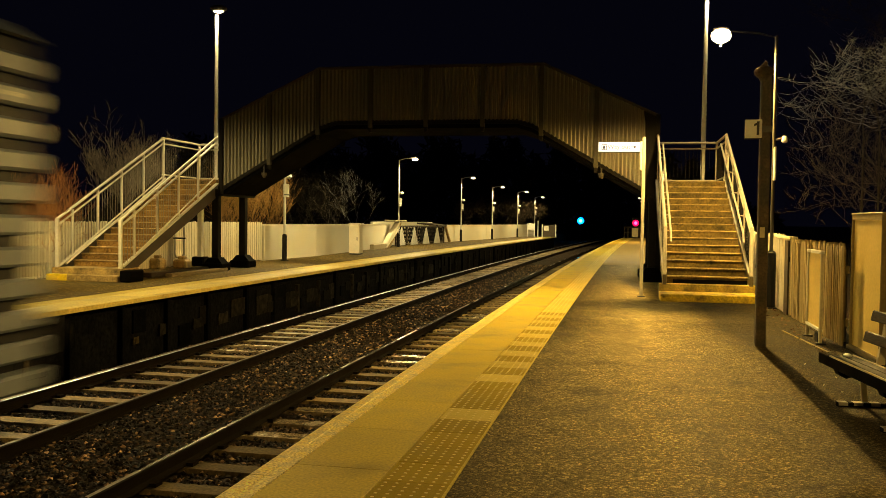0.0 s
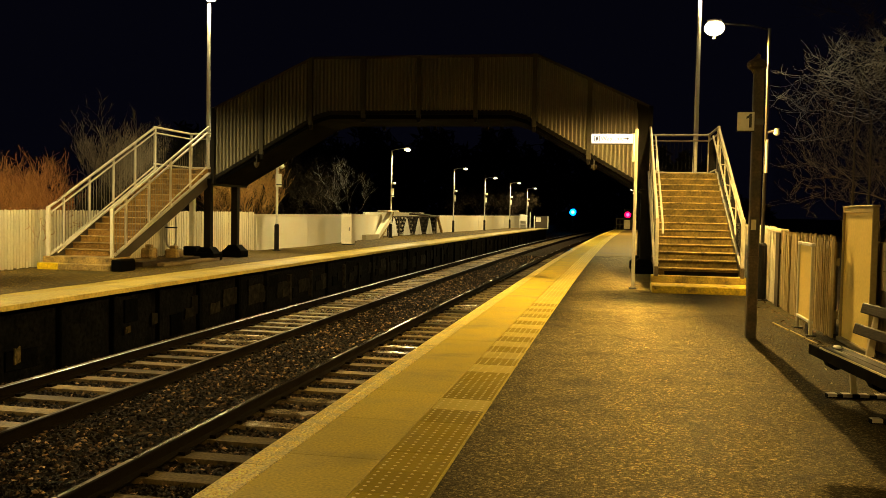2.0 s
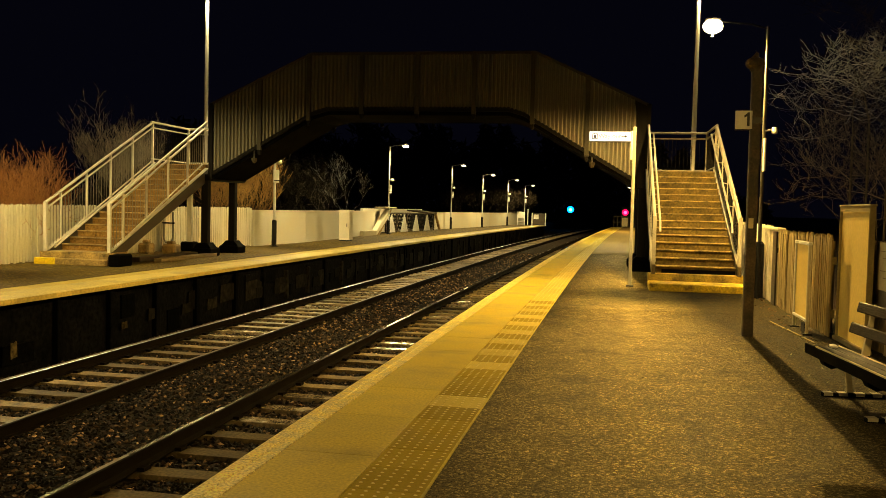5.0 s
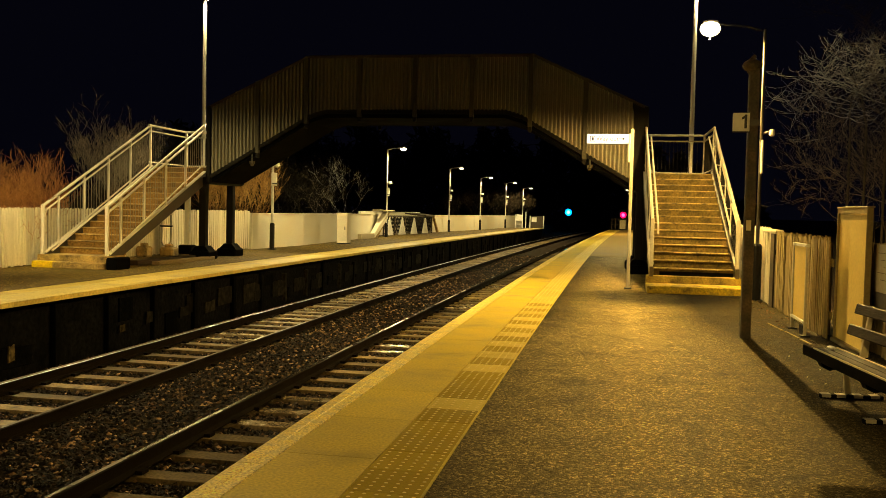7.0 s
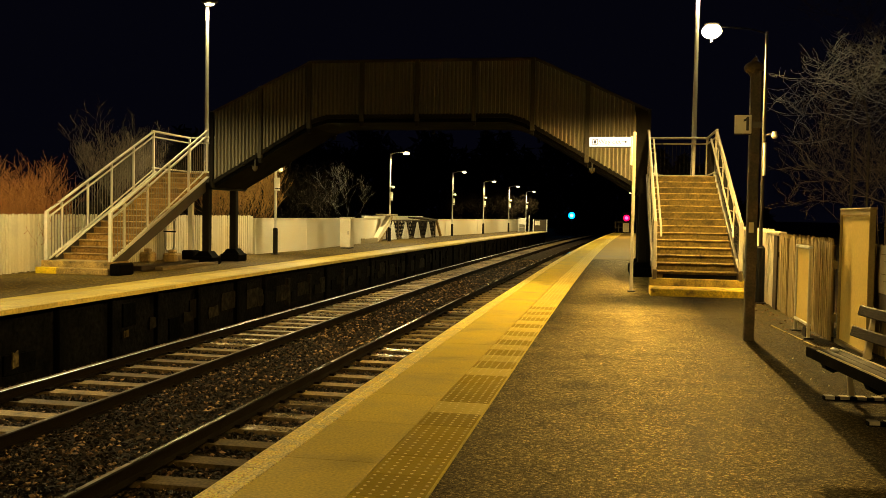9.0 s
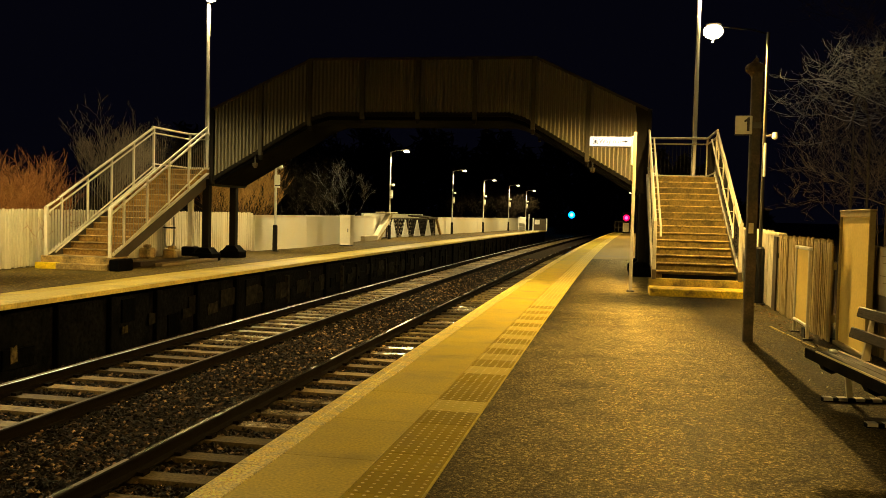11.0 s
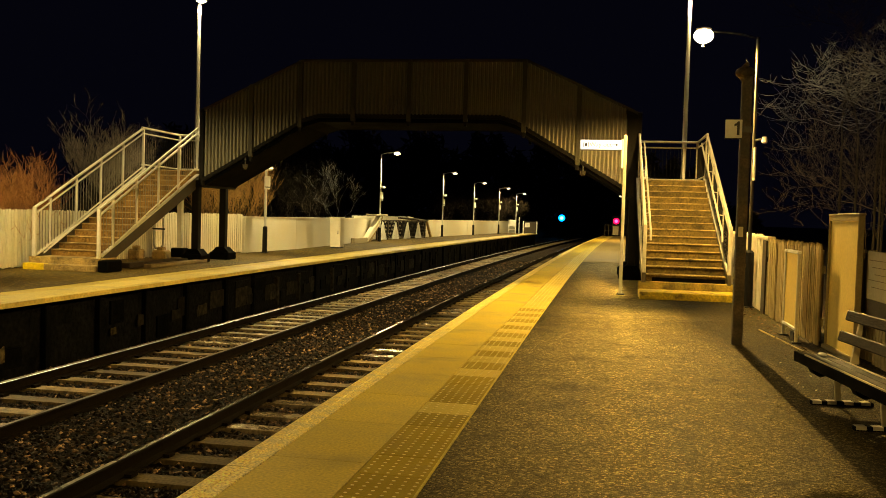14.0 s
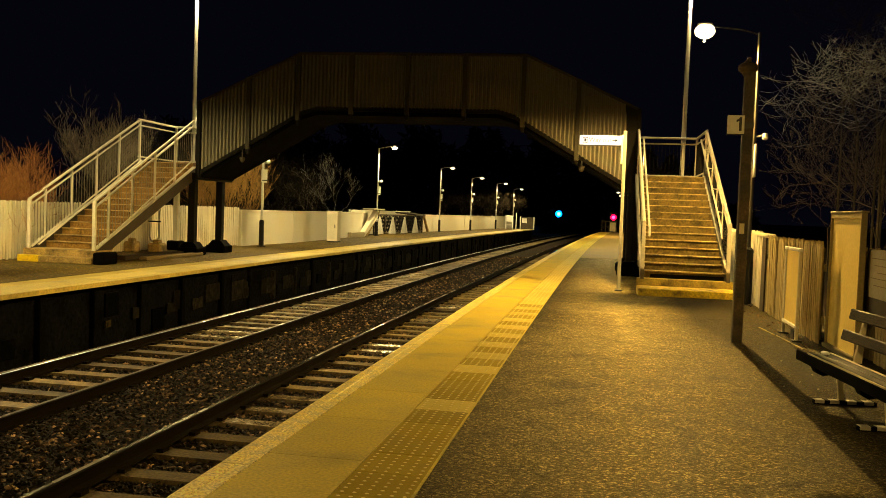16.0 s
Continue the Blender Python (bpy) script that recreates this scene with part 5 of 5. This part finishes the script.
for i, (tx, ty, th) in enumerate(((-15.35, 25.5, 4.2), (-16.4, 27.5, 4.0))):
    bare_tree(tx, ty, th, 31 + i, BARK_GREY, "bare rounded tree behind the opposite fence", stems=4, levels=5, spread=0.42, rise=0.10, fan=0.10, thin=0.84, wander=0.19, twig=1.4)
for i, (tx, ty, th) in enumerate(((-13.9, 30.5, 3.2), (-13.5, 31.2, 3.5), (-14.4, 32.5, 3.7), (-13.4, 29.4, 2.9), (-14.2, 31.4, 3.4))):
    bare_tree(tx, ty, th, 40 + i, BARK_GOLD, "bare tawny shrub behind the rendered wall", stems=7, levels=4, name="bare_shrub", spread=0.38, rise=0.16, fan=0.3, thin=0.7, wander=0.18, twig=2.4)
for i, (tx, ty, th) in enumerate(((-14.6, 36.5, 4.0), (-13.9, 38.5, 4.2), (-15.4, 38.0, 4.6), (-13.0, 37.0, 3.2))):
    bare_tree(tx, ty, th, 46 + i, BARK_NIGHT, "bare brown shrub in the dark behind the wall", stems=3, levels=5, name="bare_shrub", spread=0.46, rise=0.08, fan=0.4, thin=0.66, wander=0.22)
bare_tree(-12.35, 40.5, 4.4, 57, BARK_DARK, "slender bare tree behind the wall by the ramp", stems=1, levels=5, spread=0.46, rise=0.10, thin=0.74, wander=0.22, twig=1.6, girth=0.6, steps=5)
bare_tree(-13.5, 42.0, 3.6, 53, BARK_GREY, "slender bare tree behind the wall by the ramp", stems=2, levels=5, spread=0.5, rise=0.05, thin=0.66, wander=0.25, twig=1.8)
for i, (tx, ty, th) in enumerate(((-15.0, 88.0, 4.2), (-13.0, 90.0, 4.5), (-11.2, 92.0, 4.5), (-9.8, 94.0, 4.2))):
    bare_tree(tx, ty, th, 60 + i, BARK, "distant bare scrub behind the long wall", stems=5, levels=4, name="bare_shrub", twig=2.0, spread=0.45)
# behind the near platform's fence
for i, (tx, ty, th) in enumerate(((7.0, 26.5, 6.2), (7.8, 27.5, 6.8), (7.3, 25.3, 6.2), (8.4, 28.8, 7.0), (7.0, 28.2, 6.2))):
    bare_tree(tx, ty, th, 280 + i, BARK_DARK, "bare tree with upturned twigs beside the platform fence", stems=1, levels=4, spread=0.74, rise=0.15, twig=1.9, thin=0.75, wander=0.26, stem_bark=BARK_NIGHT, girth=0.42, steps=5, climb=-0.08, bole=3.7)
for i, (tx, ty, th) in enumerate(((10.4, 28.5, 11.0), (10.6, 26.5, 10.6))):
    bare_tree(tx, ty, th, 290 + i, BARK_GREY, "dim bare tree behind the platform fence", stems=1, levels=5, spread=0.60, rise=0.07, twig=1.5, thin=0.78, wander=0.27, stem_bark=BARK_NIGHT, girth=0.5, steps=5)
for i, (tx, ty, th) in enumerate(((7.2, 24.5, 5.4), (8.0, 23.5, 5.6), (7.8, 26.5, 6.0), (6.6, 27.5, 5.8))):
    bare_tree(tx, ty, th, 295 + i, BARK, "low bare scrub in the dark behind the platform fence", stems=4, levels=5, name="bare_shrub", spread=0.54, rise=0.06, thin=0.72, wander=0.28, girth=0.45)


def far_woods():
    """Added backdrop beyond the platforms: crossing boughs that black out the sky under the footbridge."""
    rng = np.random.default_rng(21)
    n = 24000
    x = rng.uniform(-98, 25, n)
    top = 17.0 * np.clip(np.minimum((x + 100) / 22, (29 - x) / 22), 0.12, 1.0) * (0.82 + 0.12 * np.sin(x * 0.55) + 0.10 * np.sin(x * 1.7 + 1.0))
    base = np.stack([x, rng.uniform(146, 160, n), top * rng.random(n) ** 0.8 - 0.5], 1)
    length = rng.uniform(1.0, 3.2, (n, 1))
    d = rng.normal(0, 1, (n, 3)) * np.array([0.7, 0.3, 0.8])
    d /= np.linalg.norm(d, axis=1)[:, None]
    side = rng.normal(0, 1, (n, 3)) * np.array([1.0, 0.3, 1.0])
    side *= rng.uniform(0.15, 0.5, (n, 1)) / np.linalg.norm(side, axis=1)[:, None]
    v = np.stack([base - d * length / 2, base + side, base + d * length / 2, base - side * 0.6], 1).reshape(-1, 3)
    f = np.arange(n * 4).reshape(-1, 4)
    me = bpy.data.meshes.new("far_woods")
    me.from_pydata(v.tolist(), [], f.tolist())
    me.materials.append(BARK_NIGHT)
    return tagged(new("far_woods", me), "added dark bank of boughs beyond the platform ends", "woods", kind="stuff")


far_woods()


# ---- passing train ----
def freight_wagon():
    """Ribbed van; its origin is at the rail below the middle of its rear end, and it runs towards -y."""
    t = thing("freight_wagon", pose(-6.8, 7.0, RAIL_Z), "grey ribbed freight wagon passing on the far track", "railway wagon")
    part("body", Shape().box(-1.22, 1.22, -14.0, 0.0, 1.05, 4.0, c=0.05), WAGON_DARK, t)
    for i in range(11):
        z = 0.62 + 0.30 * i
        part("rib", Shape().box(-1.30, 1.30, -13.95, 0.03, z, z + 0.19, c=0.03), WAGON_SKIN, t, "grey horizontal rib")
    part("underframe", Shape().box(-1.1, 1.1, -14.0, 0.05, 0.75, 1.05), WAGON_DARK, t)
    part("roof", Shape().prism([(-1.3, 3.98), (1.3, 3.98), (0.9, 4.2), (-0.9, 4.2)], "y", -14.0, 0.02), WAGON_SKIN, t)
    for sx in (-0.87, 0.87):
        b = part("buffer", Shape().rod((sx, 0.0, 1.05), (sx, 0.5, 1.05), 0.09).rod((sx, 0.5, 1.05), (sx, 0.55, 1.05), 0.22, 0.22, 16), WAGON_DARK, t)
    for y in (-1.8, -3.6, -10.4, -12.2):
        for sx in (-0.7525, 0.7525):
            part("wheel", Shape().rod((sx - 0.06, y, 0.46), (sx + 0.06, y, 0.46), 0.46, 0.46, 24).rod((sx - 0.09, y, 0.46), (sx + 0.09, y, 0.46), 0.1), WAGON_DARK, t)
        part("axle", Shape().rod((-0.75, y, 0.46), (0.75, y, 0.46), 0.07), WAGON_DARK, t)
    # Pale bar painted in for the bright streak of a lamp-lit edge.
    part("side_lamp", Shape().box(1.20, 1.31, -0.6, -0.45, 3.40, 3.44), RAIL_WHITE, t)
    return t


wagon = freight_wagon()

# ---- paving pieces ----
def paving(parent, edge, t0, t1, sign, first, last, with_blisters):
    """Edge nosings, slabs and tactile slabs; sign: the way from the edge into the platform."""
    nose_w, tact = 0.18, t1 - t0
    deep = 0.13 if sign > 0 else 0.078
    nose = Shape().box(0, 0.085, -0.4565, 0.4565, -deep, 0.0, c=0.004).box(0.083, 0.095, -0.4565, 0.4565, -deep, -0.012).box(0.093, nose_w - 0.012, -0.4565, 0.4565, -deep, 0.0, c=0.002).mesh("edge_stone", NOSING if sign > 0 else FAR_EDGE)
    slab_w = abs(t0 - edge) - nose_w
    slab = Shape().box(0.0, slab_w - 0.006, -0.4795, 0.4795, -0.05, 0.0, c=0.002).mesh("paving_slab", SLAB if sign > 0 else FAR_EDGE)
    s = Shape().box(0.0, 0.388, -0.1942, 0.1942, -0.05, -0.002, c=0.0015)
    if with_blisters:
        for i in range(6):
            for j in range(6):
                cx, cy = 0.0325 + i * 0.0642, -0.161 + j * 0.0644
                # Blisters flattened to discs so that their unlit sides hardly show.
                v = [(cx + r * math.cos(math.pi * q / 4), cy + r * math.sin(math.pi * q / 4), z) for r, z in ((0.0112, -0.002), (0.0109, -0.0012), (0.0095, -0.0003)) for q in range(8)]
                f = [(8 * k + q, 8 * k + (q + 1) % 8, 8 * k + 8 + (q + 1) % 8, 8 * k + 8 + q) for k in (0, 1) for q in range(8)]
                s.add(v, f + [tuple(range(16, 24))], 1)
    tactile = s.mesh("tactile_slab", TACTILE, BLISTER)
    cleaner = s.mesh("tactile_slab", *((TACTILE_NEW, BLISTER) if sign > 0 else (FAR_TACTILE, FAR_EDGE)))
    y = first - 0.915 * 6
    while y < last:
        m = pose(bend(edge, y), y, random.uniform(-0.002, 0.001), 0, 0, turn(y))
        part("edge_stone", nose, None, parent, at=m if sign > 0 else m @ pose(-nose_w + 0.008, 0, 0))
        y += 0.915
    y = first + 0.14 - 0.961 * 6
    while y < last:
        x = bend(edge, y) + (nose_w if sign > 0 else -nose_w - slab_w + 0.006)
        part("paving_slab", slab, None, parent, at=pose(x, y, random.uniform(-0.0005, 0.0005), 0, 0, turn(y)))
        y += 0.961
    y = first + 0.22 - 0.3895 * 14
    while y < last:
        x = bend(t0, y) + (0.002 if sign > 0 else -0.388)
        part("tactile_slab", cleaner if sign < 0 or y > 14 or any(abs(y - c) < 0.2 for c in (6.415, 7.97, 8.75, 9.53, 10.31, 11.09, 11.87, 12.65, 13.42)) else tactile, None, parent, at=pose(x, y, random.uniform(-0.002, 0.001), 0, 0, turn(y)))
        y += 0.3895


paving(platform_near_edge, EDGE, TACT0, TACT1, 1, 2.3, 86.5, True)
paving(platform_far_edge, FAR, FAR - 0.74, FAR - 1.13, -1, 8.0, 87.0, True)


def motions():
    speed, y0 = 24.0, WAGON_Y
    rows = [(-1.0, pose(-6.8, y0 + speed, RAIL_Z))]
    for s in (0.0, 1.0, 2.0, 4.0, 8.0, 12.0, 16.0):
        rows.append((s, pose(-6.8, y0 - speed * s, RAIL_Z)))
    walk(wagon, rows)


WAGON_Y = 7.6
motions()
